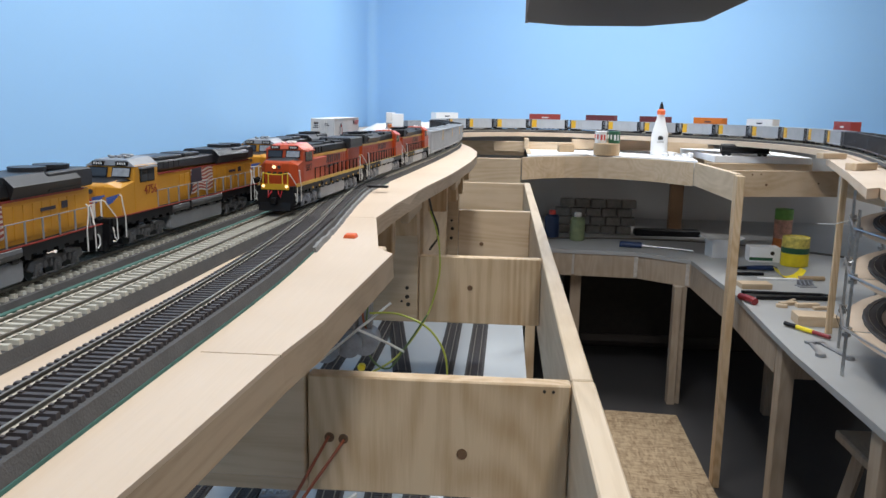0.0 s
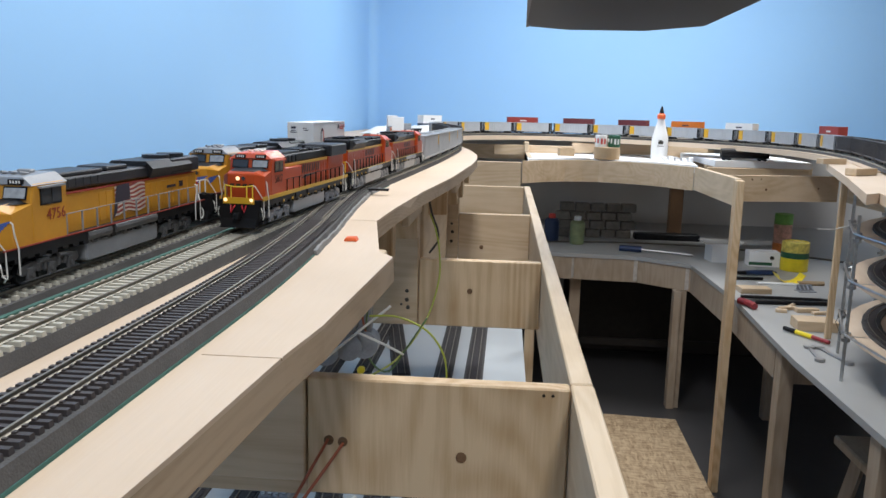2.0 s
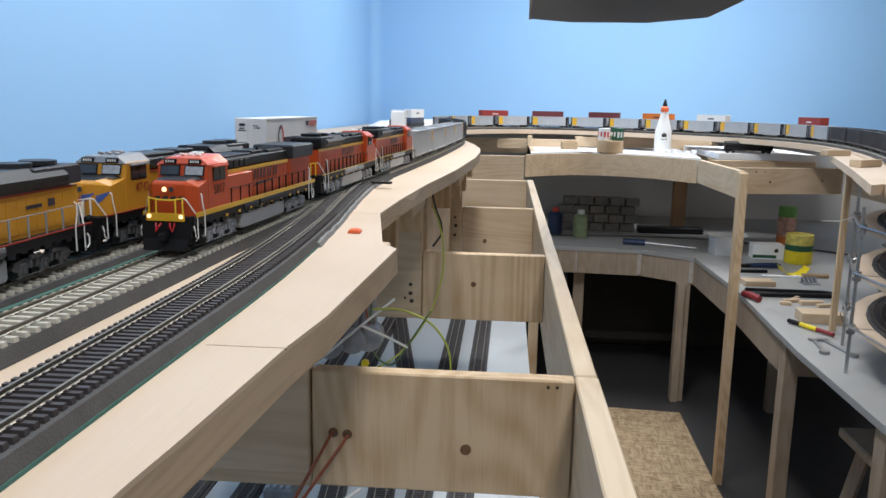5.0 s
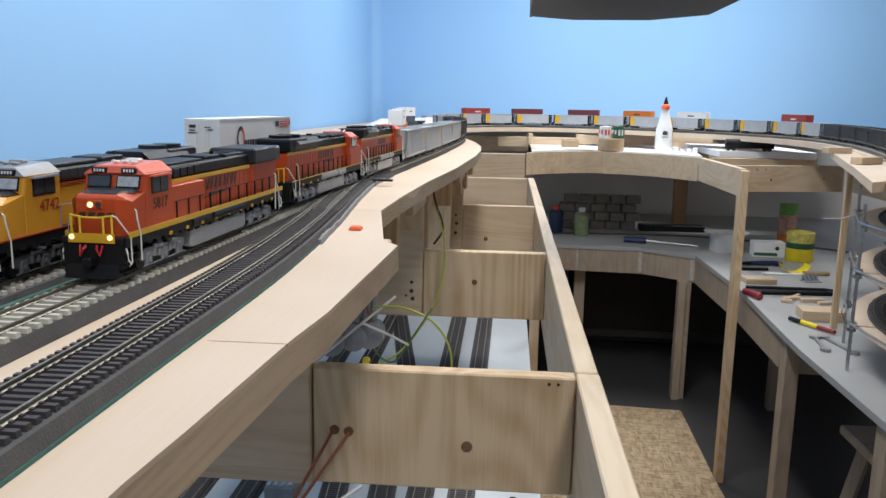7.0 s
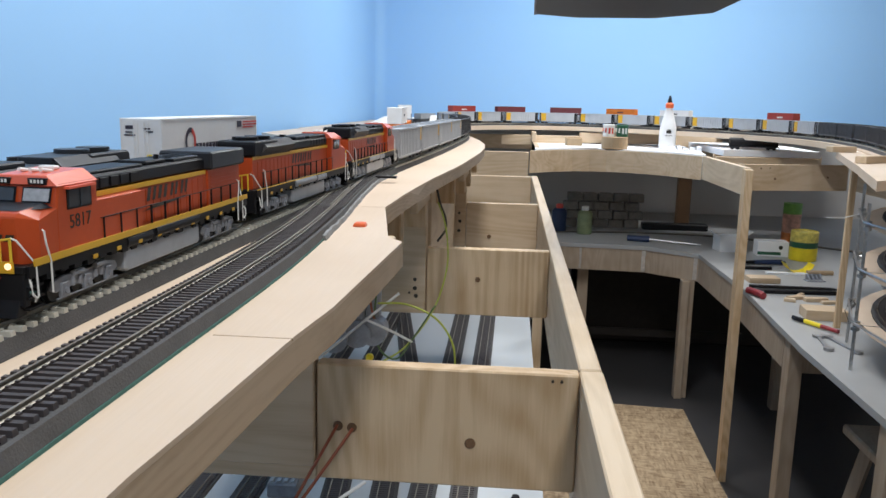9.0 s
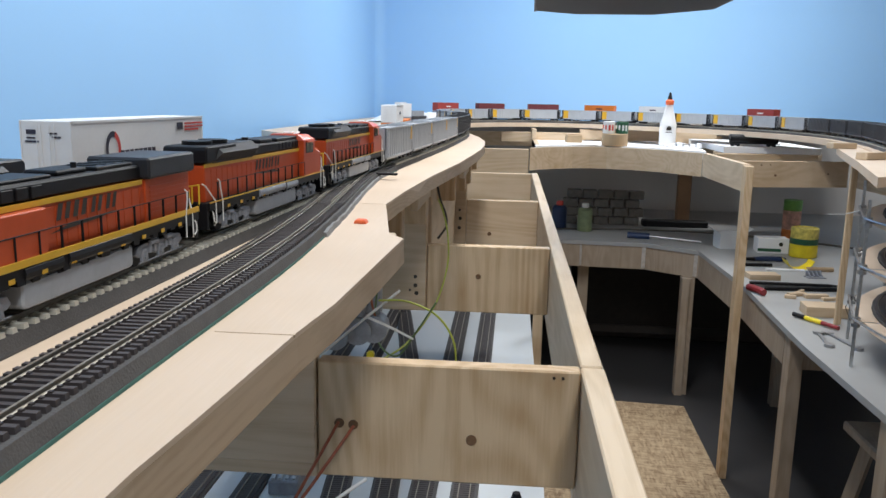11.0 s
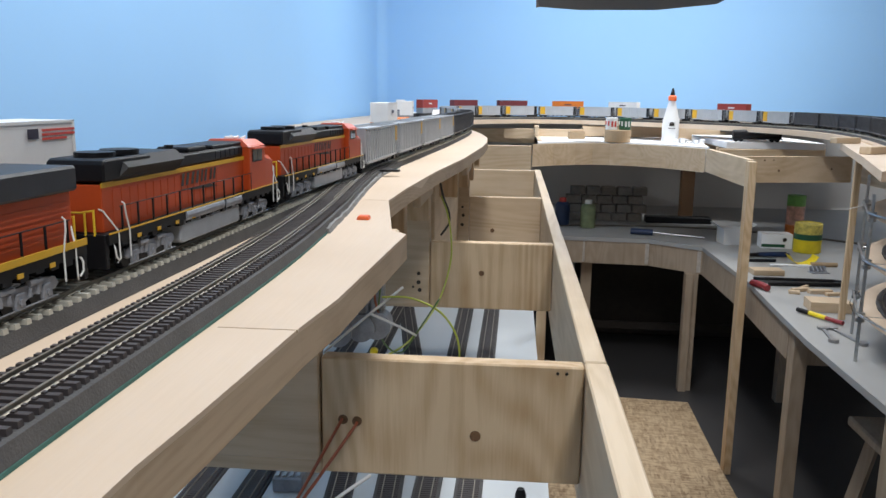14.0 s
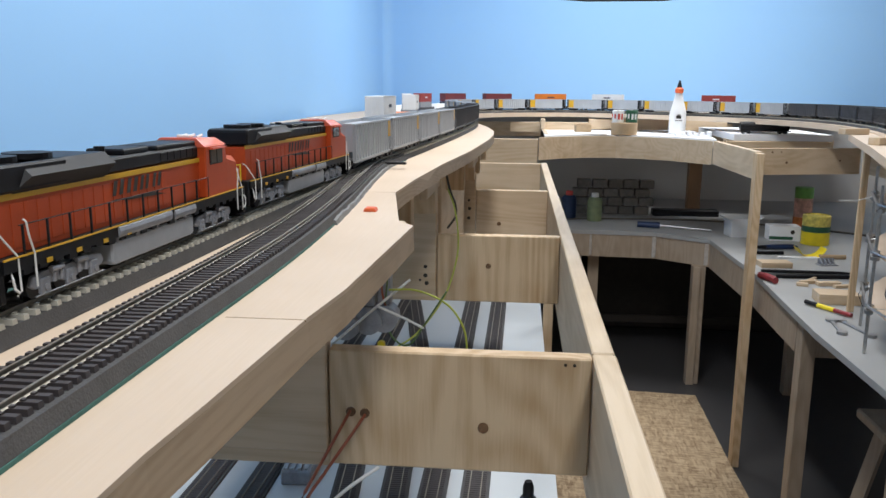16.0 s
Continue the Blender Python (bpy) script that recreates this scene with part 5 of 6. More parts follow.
def trains():
    # coal train on the main track
    s = 0.781
    MOVERS.append((loco("locomotive", "orange and black six-axle model diesel with lit headlights", "orange", "ge", "5817", True), LINE_MAIN, s, 0.076, False, "coal"))
    s += 0.262
    for gap in (0.254, 0.218):
        MOVERS.append((loco("locomotive", "orange and black model diesel running long hood first", "orange", "emd"), LINE_MAIN, s, 0.076, True, "coal"))
        s += gap
    for k in range(29):
        dark = 4 <= k <= 7 or k >= 23
        MOVERS.append((hopper(dark, not k < 4), LINE_MAIN, s, 0.064, False, "coal"))
        s += 0.187
    # container train on the rear track
    s = 0.333
    for number in ("4719", "4756", "4742"):
        MOVERS.append((loco("locomotive", "yellow and grey six-axle model diesel with a flag on its side", "yellow", "emd", number), LINE_REAR, s, 0.076, False, "box"))
        s += 0.2565
    s = 1.098
    loads = [("53w",), (), (), (), ("40o", "40w"), ("40o",), ("40g", "40w"), ("40b",), ("40g",), ("40n", "40w"), ("40g",), ("40g", "40r"), ("40b", "40m"), ("40g", "40m"), ("40b", "40o"), ("40g", "40w"), (), ("40g", "40r"), (), ()]
    kinds = {"40w": (141, BOX_WHITE, "white ribbed freight container on a well car", DECAL_NAVY), "40g": (141, BOX_GREY, "grey ribbed freight container in a well car", None),
             "40o": (141, BOX_ORANGE, "orange ribbed freight container on a well car", DECAL_NAVY), "40b": (141, BOX_BLUE, "slate blue ribbed freight container in a well car", None),
             "40r": (141, BOX_RED, "red ribbed freight container on a well car", DECAL_WHITE), "40m": (141, BOX_MAROON, "maroon ribbed freight container on a well car", None),
             "40n": (141, BOX_BLUE, "slate blue ribbed freight container in a well car", None)}
    for load in loads:
        MOVERS.append((well_car(), LINE_REAR, s, 0.114, False, "box"))
        z = 4.2
        if load == ("53w",):
            MOVERS.append((container("container", 141, z, BOX_GREY, "grey ribbed freight container in a well car"), LINE_REAR, s, 0.114, False, "box"))
            MOVERS.append((container("container", 168, z + 35.5, BOX_WHITE, "white container with a red and black arch mark", "banner"), LINE_REAR, s - 0.010, 0.114, False, "box"))
        else:
            for key in load:
                l, m, lab, mk = kinds[key]
                MOVERS.append((container("container", l, z, m, lab, mk), LINE_REAR, s, 0.114, False, "box"))
                z += 33.8
        s += 0.272


trains()


# ---- things ----
FOAM_Z, FOAM2_Z = 0.996, 1.016


def foam_and_loads():
    bm = bmesh.new()
    slab(bm, [(0.09, 3.110), (0.16, 3.170), (0.24, 3.222), (0.376, 3.240), (0.48, 3.203), (0.59, 3.135), (0.71, 2.990), (0.76, 3.36), (0.76, 3.70), (0.09, 3.70)], FOAM_Z - 0.030, FOAM_Z)
    solid("foam_board", bm, FOAM, "white foam board lying on the loop frame", "foam board")
    bm = bmesh.new()
    slab(bm, [(0.775, 3.005), (0.96, 3.012), (1.12, 3.00), (1.13, 3.34), (1.11, 3.60), (0.775, 3.60)], FOAM2_Z - 0.0235, FOAM2_Z)
    solid("foam_board", bm, FOAM, "smaller white foam board on the pine loop frame", "foam board")
    # rough edge strip of foam pieces
    for k in range(6):
        bm = bmesh.new()
        x = 0.60 + k * 0.024
        box(bm, x, x + 0.017, 3.20 - k * 0.004, 3.225 - k * 0.004, FOAM_Z + 0.0005, FOAM_Z + 0.012 + 0.004 * (k % 3), 0.002)
        solid("foam_offcut", bm, FOAM, "small white foam offcut on the foam board", "offcut", group="foam offcuts")
    # glue bottle
    e = thing("glue_bottle", "white plastic glue bottle with an orange collar and dark tip", "glue bottle", pose(0.632, 3.338, FOAM_Z))
    bm = bmesh.new()
    prof = [(0.030, 0.0), (0.034, 0.004), (0.034, 0.070), (0.033, 0.088), (0.026, 0.115), (0.018, 0.145), (0.014, 0.163), (0.014, 0.168)]
    lathe(bm, prof, 28)
    for v in bm.verts:
        v.co.y *= 0.62
    part("bottle", bm, PAPER, e, smooth=True)
    bm = bmesh.new()
    lathe(bm, [(0.0155, 0.166), (0.0165, 0.170), (0.0165, 0.182), (0.010, 0.187)], 20)
    part("collar", bm, CLIP_RED, e, "orange screw collar")
    bm = bmesh.new()
    lathe(bm, [(0.0095, 0.186), (0.0085, 0.196), (0.004, 0.212), (0.0025, 0.216)], 16)
    part("tip", bm, BLACK, e, "dark pointed tip")
    bm = bmesh.new()
    slab(bm, [(-0.010, -0.0222), (0.010, -0.0222), (0.010, -0.0215), (-0.010, -0.0215)], 0.064, 0.076)
    slab(bm, [(-0.006, -0.0220), (0.006, -0.0220), (0.006, -0.0210), (-0.006, -0.0210)], 0.0765, 0.080)
    part("printed_mark", bm, DECAL_BLACK, e)
    bm = bmesh.new()
    for k in range(4):
        slab(bm, [(-0.013 + k * 0.007, -0.0222), (-0.008 + k * 0.007, -0.0222), (-0.008 + k * 0.007, -0.0215), (-0.013 + k * 0.007, -0.0215)], 0.054, 0.057)
    part("printed_bar", bm, DECAL_BLACK, e)
    # card tube with small tins on it
    e = thing("tape_roll", "tan roll of tape standing on the foam board", "tape roll", pose(0.410, 3.26, FOAM_Z))
    bm = bmesh.new()
    lathe(bm, [(0.050, 0), (0.052, 0.002), (0.052, 0.046), (0.050, 0.048)], 28)
    part("roll", bm, CARD, e)
    for dx, mat, mat2, lab in ((-0.026, DECAL_WHITE, DECAL_RED, "small white and red paint tin"), (0.027, GREEN_DK, DECAL_WHITE, "small dark green paint tin")):
        t = thing("paint_tin", lab + " on a roll of tape", "tin", pose(0.410 + dx, 3.255, FOAM_Z + 0.0485))
        bm = bmesh.new()
        lathe(bm, [(0.022, 0), (0.0235, 0.001), (0.0235, 0.046), (0.022, 0.048)], 20)
        part("can", bm, mat, t)
        bm = bmesh.new()
        for a in (200, 235, 270, 300):
            c, s_ = math.cos(math.radians(a)), math.sin(math.radians(a))
            box(bm, 0.0232 * c - 0.004, 0.0232 * c + 0.004, 0.0236 * s_ - 0.001, 0.0236 * s_ + 0.001, 0.012 + (a % 3) * 0.004, 0.034)
        part("label", bm, mat2, t)
    e = thing("wood_block", "small brown wooden block with sticks on top", "wood block", pose(0.254, 3.36, FOAM_Z, 0, 0, 8))
    bm = bmesh.new()
    box(bm, -0.032, 0.032, -0.02, 0.02, 0, 0.034, 0.002)
    part("block", bm, CARD, e)
    bm = bmesh.new()
    box(bm, -0.03, 0.034, -0.006, 0.002, 0.0345, 0.040, 0.001)
    part("stick", bm, PINE_X, e)
    bm = bmesh.new()
    slab(bm, [(0.13, 3.24), (0.34, 3.22), (0.35, 3.32), (0.14, 3.36)], FOAM_Z + 0.0005, FOAM_Z + 0.004)
    solid("paper_sheet", bm, PAPER, "white paper sheet on the foam board", "paper")
    # black tank car standing by itself
    e = thing("tank_car", "black model tank car standing on the foam board", "tank car", pose(0.89, 3.045, FOAM2_Z, 0, 0, -4))
    bm = bmesh.new()
    tube(bm, [(-85, 0, 27), (-81, 0, 27), (81, 0, 27), (85, 0, 27)], 17.0, 18)
    mm_part("tank", bm, BLACK, e)
    bm = bmesh.new()
    lathe(bm, [(6, 43), (6, 48), (5, 49)], 14)
    mm_part("dome", bm, BLACK, e)
    bm = bmesh.new()
    box(bm, -93, 93, -8, 8, 9, 12, 0.5)
    for d in (-1, 1):
        for y in (-12, 12):
            box(bm, d * 64 - 15, d * 64 + 15, y - 1.2, y + 1.2, 4, 9, 1)
    mm_part("underframe", bm, DARK_GREY, e)
    bm = bmesh.new()
    for s in (-1, 1):
        tube(bm, [(-82, s * 18, 31), (82, s * 18, 31)], 0.4, 5)
    mm_part("handrail", bm, DARK_GREY, e)
    wheel_parts(e, (-74, -54, 54, 74), 4.8)


def corner_clutter():
    # crumpled white paper and a pale sheet in the corner behind the trains
    bm = bmesh.new()
    n = 12
    vs = [[bm.verts.new((-0.62 + 0.40 * i / n + 0.012 * random.random(), 3.30 + 0.34 * j / n + 0.012 * random.random(),
                         1.072 + (0.014 + 0.030 * noise.noise((i * 0.45, j * 0.5, 1.3)) + 0.018 * (i / n)) * (1 if 0 < i < n and 0 < j < n else 0.05))) for i in range(n + 1)] for j in range(n + 1)]
    for j in range(n):
        for i in range(n):
            bm.faces.new((vs[j][i], vs[j][i + 1], vs[j + 1][i + 1], vs[j + 1][i]))
    solid("plastic_sheet", bm, PAPER, "crumpled white plastic sheet in the corner of the deck", "plastic sheet")
    for x, y, r in ((0.95, 3.93, 4), (1.22, 3.62, -25), (1.34, 3.2, -60)):
        bm = bmesh.new()
        box(bm, -0.15, 0.15, -0.06, 0.06, 0, 0.012, 0.002)
        ob = solid("foam_strip", bm, FOAM, "thin white foam strip behind the loop track", "foam strip", group="foam strips")
        ob.matrix_world = pose(x, y, 1.0705, 0, 0, r)


def overhead_lamp():
    e = thing("hanging_lamp", "wide charcoal lamp housing hung from the ceiling with a pale rim", "lamp", pose(0, 0, 1.34))
    out = [(0.0325, 1.525), (0.0386, 1.623), (0.1195, 1.677), (0.2715, 1.672), (0.3637, 1.569), (0.36, 1.18), (0.31, 1.08), (0.07, 1.08), (0.031, 1.18)]
    bm = bmesh.new()
    slab(bm, out, 0.0, 0.006)
    part("base_plate", bm, LAMPBODY, e)
    bm = bmesh.new()
    cx, cy = 0.196, 1.38
    slab(bm, [(cx + (x - cx) * 0.97, cy + (y - cy) * 0.97) for x, y in out], 0.0065, 0.036)
    part("housing", bm, LAMPBODY, e)
    bm = bmesh.new()
    slab(bm, [(0.0235, 1.18), (0.0305, 1.18), (0.0322, 1.525), (0.038, 1.622), (0.032, 1.628)], -0.001, 0.016)
    part("rim", bm, LAMPEDGE, e, "grey rim along one side")
    for x in (0.13, 0.26):
        bm = bmesh.new()
        tube(bm, [(x, 1.38, 0.036), (x, 1.38, 1.109)], 0.003, 8)
        part("hanging_rod", bm, ZINC, e)


def helix():
    e = thing("helix", "stack of curved plywood ramps with black track on threaded rods", "helix")
    cx, cy = 1.372, 1.655
    for k, z in enumerate((0.925, 0.822, 0.703)):
        bm = bmesh.new()
        rings = []
        for i in range(37):
            a = math.radians(60 + i * 6.5)
            dz = -0.0007 * i + 0.012
            rings.append([bm.verts.new((cx + r * math.cos(a), cy + r * math.sin(a), z + dz + h)) for r, h in ((0.60, 0), (0.60, -0.009), (0.40, -0.009), (0.40, 0))])
        for a, b in zip(rings, rings[1:]):
            for i in range(4):
                bm.faces.new((a[i], a[(i + 1) % 4], b[(i + 1) % 4], b[i]))
        bm.faces.new(rings[0]), bm.faces.new(rings[-1][::-1])
        ramp = part("ramp", bm, PLY, e)
        for r0, r1, mat, h0, h1, nm in ((0.527, 0.567, ROADBED, 0.0005, 0.005, "roadbed"), (0.532, 0.561, TIE_DARK, 0.0052, 0.007, "tie_strip"), (0.5375, 0.5385, RAIL, 0.0072, 0.0092, "rail"), (0.554, 0.555, RAIL, 0.0072, 0.0092, "rail")):
            bm = bmesh.new()
            rings = []
            for i in range(37):
                a = math.radians(60 + i * 6.5)
                dz = -0.0007 * i + 0.012
                rings.append([bm.verts.new((cx + r * math.cos(a), cy + r * math.sin(a), z + dz + h)) for r, h in ((r1, h1), (r1, h0), (r0, h0), (r0, h1))])
            for a, b in zip(rings, rings[1:]):
                for i in range(4):
                    bm.faces.new((a[i], a[(i + 1) % 4], b[(i + 1) % 4], b[i]))
            part(nm, bm, mat, ramp)
    for ang, top in ((149, 0.995), (171, 0.972), (127, 0.995), (193, 0.972)):
        for r in (0.615, 0.385):
            a = math.radians(ang)
            x, y = cx + r * math.cos(a), cy + r * math.sin(a)
            bm = bmesh.new()
            tube(bm, [(x, y, BENCH_Z), (x, y, top)], 0.0038, 8)
            for z in (0.925, 0.822, 0.703):
                tube(bm, [(x, y, z - 0.012), (x, y, z - 0.004)], 0.009, 6)
                tube(bm, [(x, y, z + 0.004), (x, y, z + 0.010)], 0.009, 6)
            part("threaded_rod", bm, ZINC, e)
        a = math.radians(ang)
        for z in (0.925, 0.822, 0.703):
            bm = bmesh.new()
            c, s = math.cos(a), math.sin(a)
            tube(bm, [(cx + 0.62 * c, cy + 0.62 * s, z - 0.002), (cx + 0.38 * c, cy + 0.38 * s, z - 0.002)], 0.0032, 7)
            part("cross_rod", bm, ZINC, e)
    bm = bmesh.new()
    tube(bm, [(0.852, 1.972, 0.925), (0.80, 1.96, 0.913), (0.76, 1.96, 0.912)], 0.0012, 6)
    part("wire_end", bm, WIRE_W, e, "loose thin wire tied at a rod")
    bm = bmesh.new()
    tube(bm, [(0.842, 1.965, 0.71), (0.825, 1.955, 0.685), (0.835, 1.945, 0.655), (0.86, 1.945, 0.675), (0.846, 1.965, 0.71)], 0.0010, 6)
    part("wire_loop", bm, SCREW, e, "thin dark wire loop at a rod")
    # tie rods from upright to upright on the outside
    for z in (0.925, 0.822, 0.703):
        for a0, a1 in ((149, 171), (171, 193)):
            p, q = [(cx + 0.622 * math.cos(math.radians(a)), cy + 0.622 * math.sin(math.radians(a)), z + 0.006) for a in (a0, a1)]
            bm = bmesh.new()
            tube(bm, [p, q], 0.0028, 7)
            part("tie_rod", bm, ZINC, e)
    # upright panel beside the helix that carries the loop deck
    f = thing("loop_support", "pale wooden upright carrying the loop deck beside the helix", "support")
    bm = bmesh.new()
    box(bm, 0.864, 0.880, 2.10, 2.110, BENCH_Z, 1.050, 0.001)
    part("upright", bm, PINE_Z, f)
    bm = bmesh.new()
    slab(bm, [(0.800, 2.05), (0.98, 2.30), (1.12, 2.22), (0.92, 1.72), (0.74, 1.35), (0.60, 0.9), (0.47, 0.9), (0.56, 1.225), (0.530, 1.20), (0.640, 1.535)], 1.0505, 1.066)
    part("deck_panel", bm, PLY, f)
    for x, y, r in ((0.80, 2.02, 20), (0.70, 1.62, 35)):
        bm = bmesh.new()
        box(bm, -0.035, 0.035, -0.012, 0.012, 0, 0.014, 0.001)
        ob = part("loose_block", bm, PINE_X, f)
        ob.matrix_local = pose(x, y, 1.0665, 0, 0, r)
    # cover added above the helix to keep light off the bench
    bm = bmesh.new()
    slab(bm, [(0.90, 2.22), (1.08, 2.76), (1.9, 2.76), (1.9, 0.4), (1.25, 0.4), (1.20, 1.0), (1.28, 1.62)], 1.02, 1.036)
    part("rear_panel", bm, PLY, f)


def bench_things():
    z = BENCH_Z
    # fruit tin
    e = thing("fruit_tin", "large yellow fruit tin with a dark green band and open top", "tin", pose(1.125, 3.09, z))
    bm = bmesh.new()
    lathe(bm, [(0.048, 0), (0.050, 0.002), (0.050, 0.050)], 32)
    part("lower_label", bm, YELLOW_PL, e)
    bm = bmesh.new()
    lathe(bm, [(0.0502, 0.0505), (0.0502, 0.072)], 32)
    part("band", bm, GREEN_DK, e, "dark green band")
    bm = bmesh.new()
    lathe(bm, [(0.0500, 0.0725), (0.0500, 0.108), (0.049, 0.112), (0.044, 0.113), (0.044, 0.109)], 32)
    part("upper_label", bm, material("fruit_print", (0.62, 0.52, 0.12), 0.4, vary=0.5, scale=70), e, "printed fruit picture")
    # fruit drink carton tube
    e = thing("drink_can", "tall can printed orange and green", "can", pose(1.20, 3.46, z))
    for a, b, m in ((0, 0.05, material("orange_print", (0.66, 0.20, 0.05), 0.45, vary=0.4, scale=50)), (0.0505, 0.13, material("mixed_print", (0.62, 0.34, 0.26), 0.45, vary=0.6, scale=40)), (0.1305, 0.175, material("leaf_print", (0.16, 0.38, 0.08), 0.45, vary=0.3, scale=40))):
        bm = bmesh.new()
        lathe(bm, [(0.037, a), (0.037, b)], 26)
        part("printed_band", bm, m, e)
    # open white carton with flaps
    e = thing("carton", "open white cardboard carton with raised flaps", "carton", pose(0.885, 3.235, z, 0, 0, 6))
    bm = bmesh.new()
    for x0, x1, y0, y1 in ((-0.05, 0.05, -0.04, -0.038), (-0.05, 0.05, 0.038, 0.04), (-0.05, -0.048, -0.038, 0.038), (0.048, 0.05, -0.038, 0.038)):
        box(bm, x0, x1, y0, y1, 0.002, 0.062)
    box(bm, -0.05, 0.05, -0.04, 0.04, 0, 0.002)
    part("body", bm, PAPER, e)
    for sgn in (-1, 1):
        bm = bmesh.new()
        v = [bm.verts.new(c) for c in ((sgn * 0.05, -0.038, 0.062), (sgn * 0.05, 0.038, 0.062), (sgn * 0.082, 0.036, 0.082), (sgn * 0.082, -0.036, 0.082))]
        bm.faces.new(v)
        g = bmesh.ops.extrude_face_region(bm, geom=bm.faces[:])
        bmesh.ops.translate(bm, vec=(0, 0, 0.001), verts=[q for q in g["geom"] if isinstance(q, bmesh.types.BMVert)])
        part("flap", bm, PAPER, e)
    e = thing("parts_box", "closed white box with green print", "box", pose(1.03, 3.17, z, 0, 0, -3))
    bm = bmesh.new()
    box(bm, -0.058, 0.058, -0.035, 0.035, 0, 0.058, 0.001)
    part("box", bm, PAPER, e)
    bm = bmesh.new()
    box(bm, -0.0575, 0.03, -0.0358, -0.0352, 0.006, 0.018)
    part("green_print", bm, GREEN_DK, e)
    bm = bmesh.new()
    tube(bm, [(0.028, -0.0352, 0.036), (0.028, -0.0362, 0.036)], 0.008, 14)
    part("dark_spot", bm, DECAL_BLACK, e)
    # cutters with blue handles
    e = thing("wire_cutter", "wire cutter with blue handles and black jaws", "pliers", pose(0.925, 2.955, z + 0.006, 0, 0, 8))
    bm = bmesh.new()
    tube(bm, [(-0.02, 0.004, 0.004), (0.02, 0.012, 0.004), (0.07, 0.014, 0.004), (0.09, 0.010, 0.004)], 0.007, 8)
    tube(bm, [(-0.02, -0.004, 0.004), (0.02, -0.012, 0.004), (0.07, -0.014, 0.004), (0.09, -0.010, 0.004)], 0.007, 8)
    part("handle", bm, BLUE_PL, e)
    bm = bmesh.new()
    hull(bm, [(-0.075, 0.0), (-0.02, -0.003), (-0.02, 0.010), (-0.075, 0.006)], -0.008, 0.008, 0.001)
    part("jaw", bm, BLACK, e)
    e = thing("felt_pen", "black felt pen lying on the bench", "pen", pose(0.88, 2.86, z + 0.006, 0, 0, 4))
    bm = bmesh.new()
    tube(bm, [(-0.06, 0, 0), (0.06, 0, 0)], 0.006, 10)
    part("barrel", bm, BLACK, e)
    # yellow roll and white file
    e = thing("sandpaper_piece", "curled bright yellow sandpaper sheet", "sandpaper", pose(1.017, 2.83, z))
    bm = bmesh.new()
    rows = []
    for i in range(9):
        a = math.radians(200 + 140 * i / 8)
        rows.append([bm.verts.new((0.05 * math.cos(a), y, 0.052 + 0.05 * math.sin(a) + k)) for y in (-0.03, 0.03) for k in (0, 0.0008)])
    for a, b in zip(rows, rows[1:]):
        for i, j in ((0, 1), (1, 3), (3, 2), (2, 0)):
            bm.faces.new((a[i], a[j], b[j], b[i]))
    part("sheet", bm, YELLOW_PL, e)
    e = thing("file_tool", "long flat file with a tan wooden handle", "file", pose(1.0, 2.80, z + 0.004, 0, 0, 3))
    bm = bmesh.new()
    box(bm, -0.10, 0.04, -0.010, 0.010, -0.0035, 0.002)
    part("blade", bm, PAPER, e)
    bm = bmesh.new()
    tube(bm, [(0.04, 0, 0.004), (0.07, 0, 0.004), (0.13, 0, 0.004)], 0.008, 10)
    part("handle", bm, CARD, e)
    # wooden offcuts
    for x, y, r, sx, sy, sz in ((0.845, 2.655, 3, 0.05, 0.028, 0.018), (0.875, 2.205, -4, 0.055, 0.035, 0.028), (0.875, 2.42, 20, 0.03, 0.008, 0.010), (0.925, 2.40, 8, 0.035, 0.010, 0.012), (0.845, 2.385, -15, 0.016, 0.008, 0.010), (0.955, 2.375, 15, 0.025, 0.008, 0.009), (0.895, 2.455, 50, 0.030, 0.006, 0.008)):
        bm = bmesh.new()
        box(bm, -sx, sx, -sy, sy, 0, sz, 0.001)
        ob = solid("wood_offcut", bm, PINE_X, "small pale pine offcut on the bench", "offcut", group="wood offcuts")
        ob.matrix_world = pose(x, y, z, 0, 0, r)
    # hacksaw: black bow, blade and red grip
    e = thing("hacksaw", "small hacksaw with a black bow and red handle", "hacksaw", pose(0, 0, z))
    bm = bmesh.new()
    tube(bm, [(0.775, 2.555, 0.006), (0.90, 2.552, 0.006), (1.02, 2.548, 0.006), (1.045, 2.53, 0.006), (1.03, 2.495, 0.006), (0.80, 2.48, 0.006)], 0.006, 8)
    part("bow", bm, BLACK, e)
    bm = bmesh.new()
    tube(bm, [(0.748, 2.475, 0.010), (0.757, 2.45, 0.012), (0.768, 2.415, 0.012), (0.772, 2.40, 0.010)], 0.0105, 10)
    part("grip", bm, GRIP_RED, e, "red grip")
    bm = bmesh.new()
    box(bm, 0.775, 1.03, 2.512, 2.514, 0.0005, 0.010)
    part("blade", bm, CHROME, e)
    # steel clip, marker, spanners
    e = thing("steel_clip", "grey steel corner bracket", "bracket", pose(1.03, 2.70, z, 0, 0, 10))
    bm = bmesh.new()
    box(bm, -0.03, 0.03, -0.018, 0.018, 0, 0.003)
    box(bm, -0.028, 0.028, 0.008, 0.011, 0.0032, 0.022)
    for k in range(4):
        tube(bm, [(-0.022 + k * 0.014, -0.012, 0.006), (-0.022 + k * 0.014, 0.006, 0.020)], 0.0022, 6)
    part("plate", bm, STEEL_GREY, e)
    e = thing("marker_pen", "marker pen with black cap, yellow body and red end", "marker", pose(0.815, 2.105, z + 0.008, 0, 0, -62))
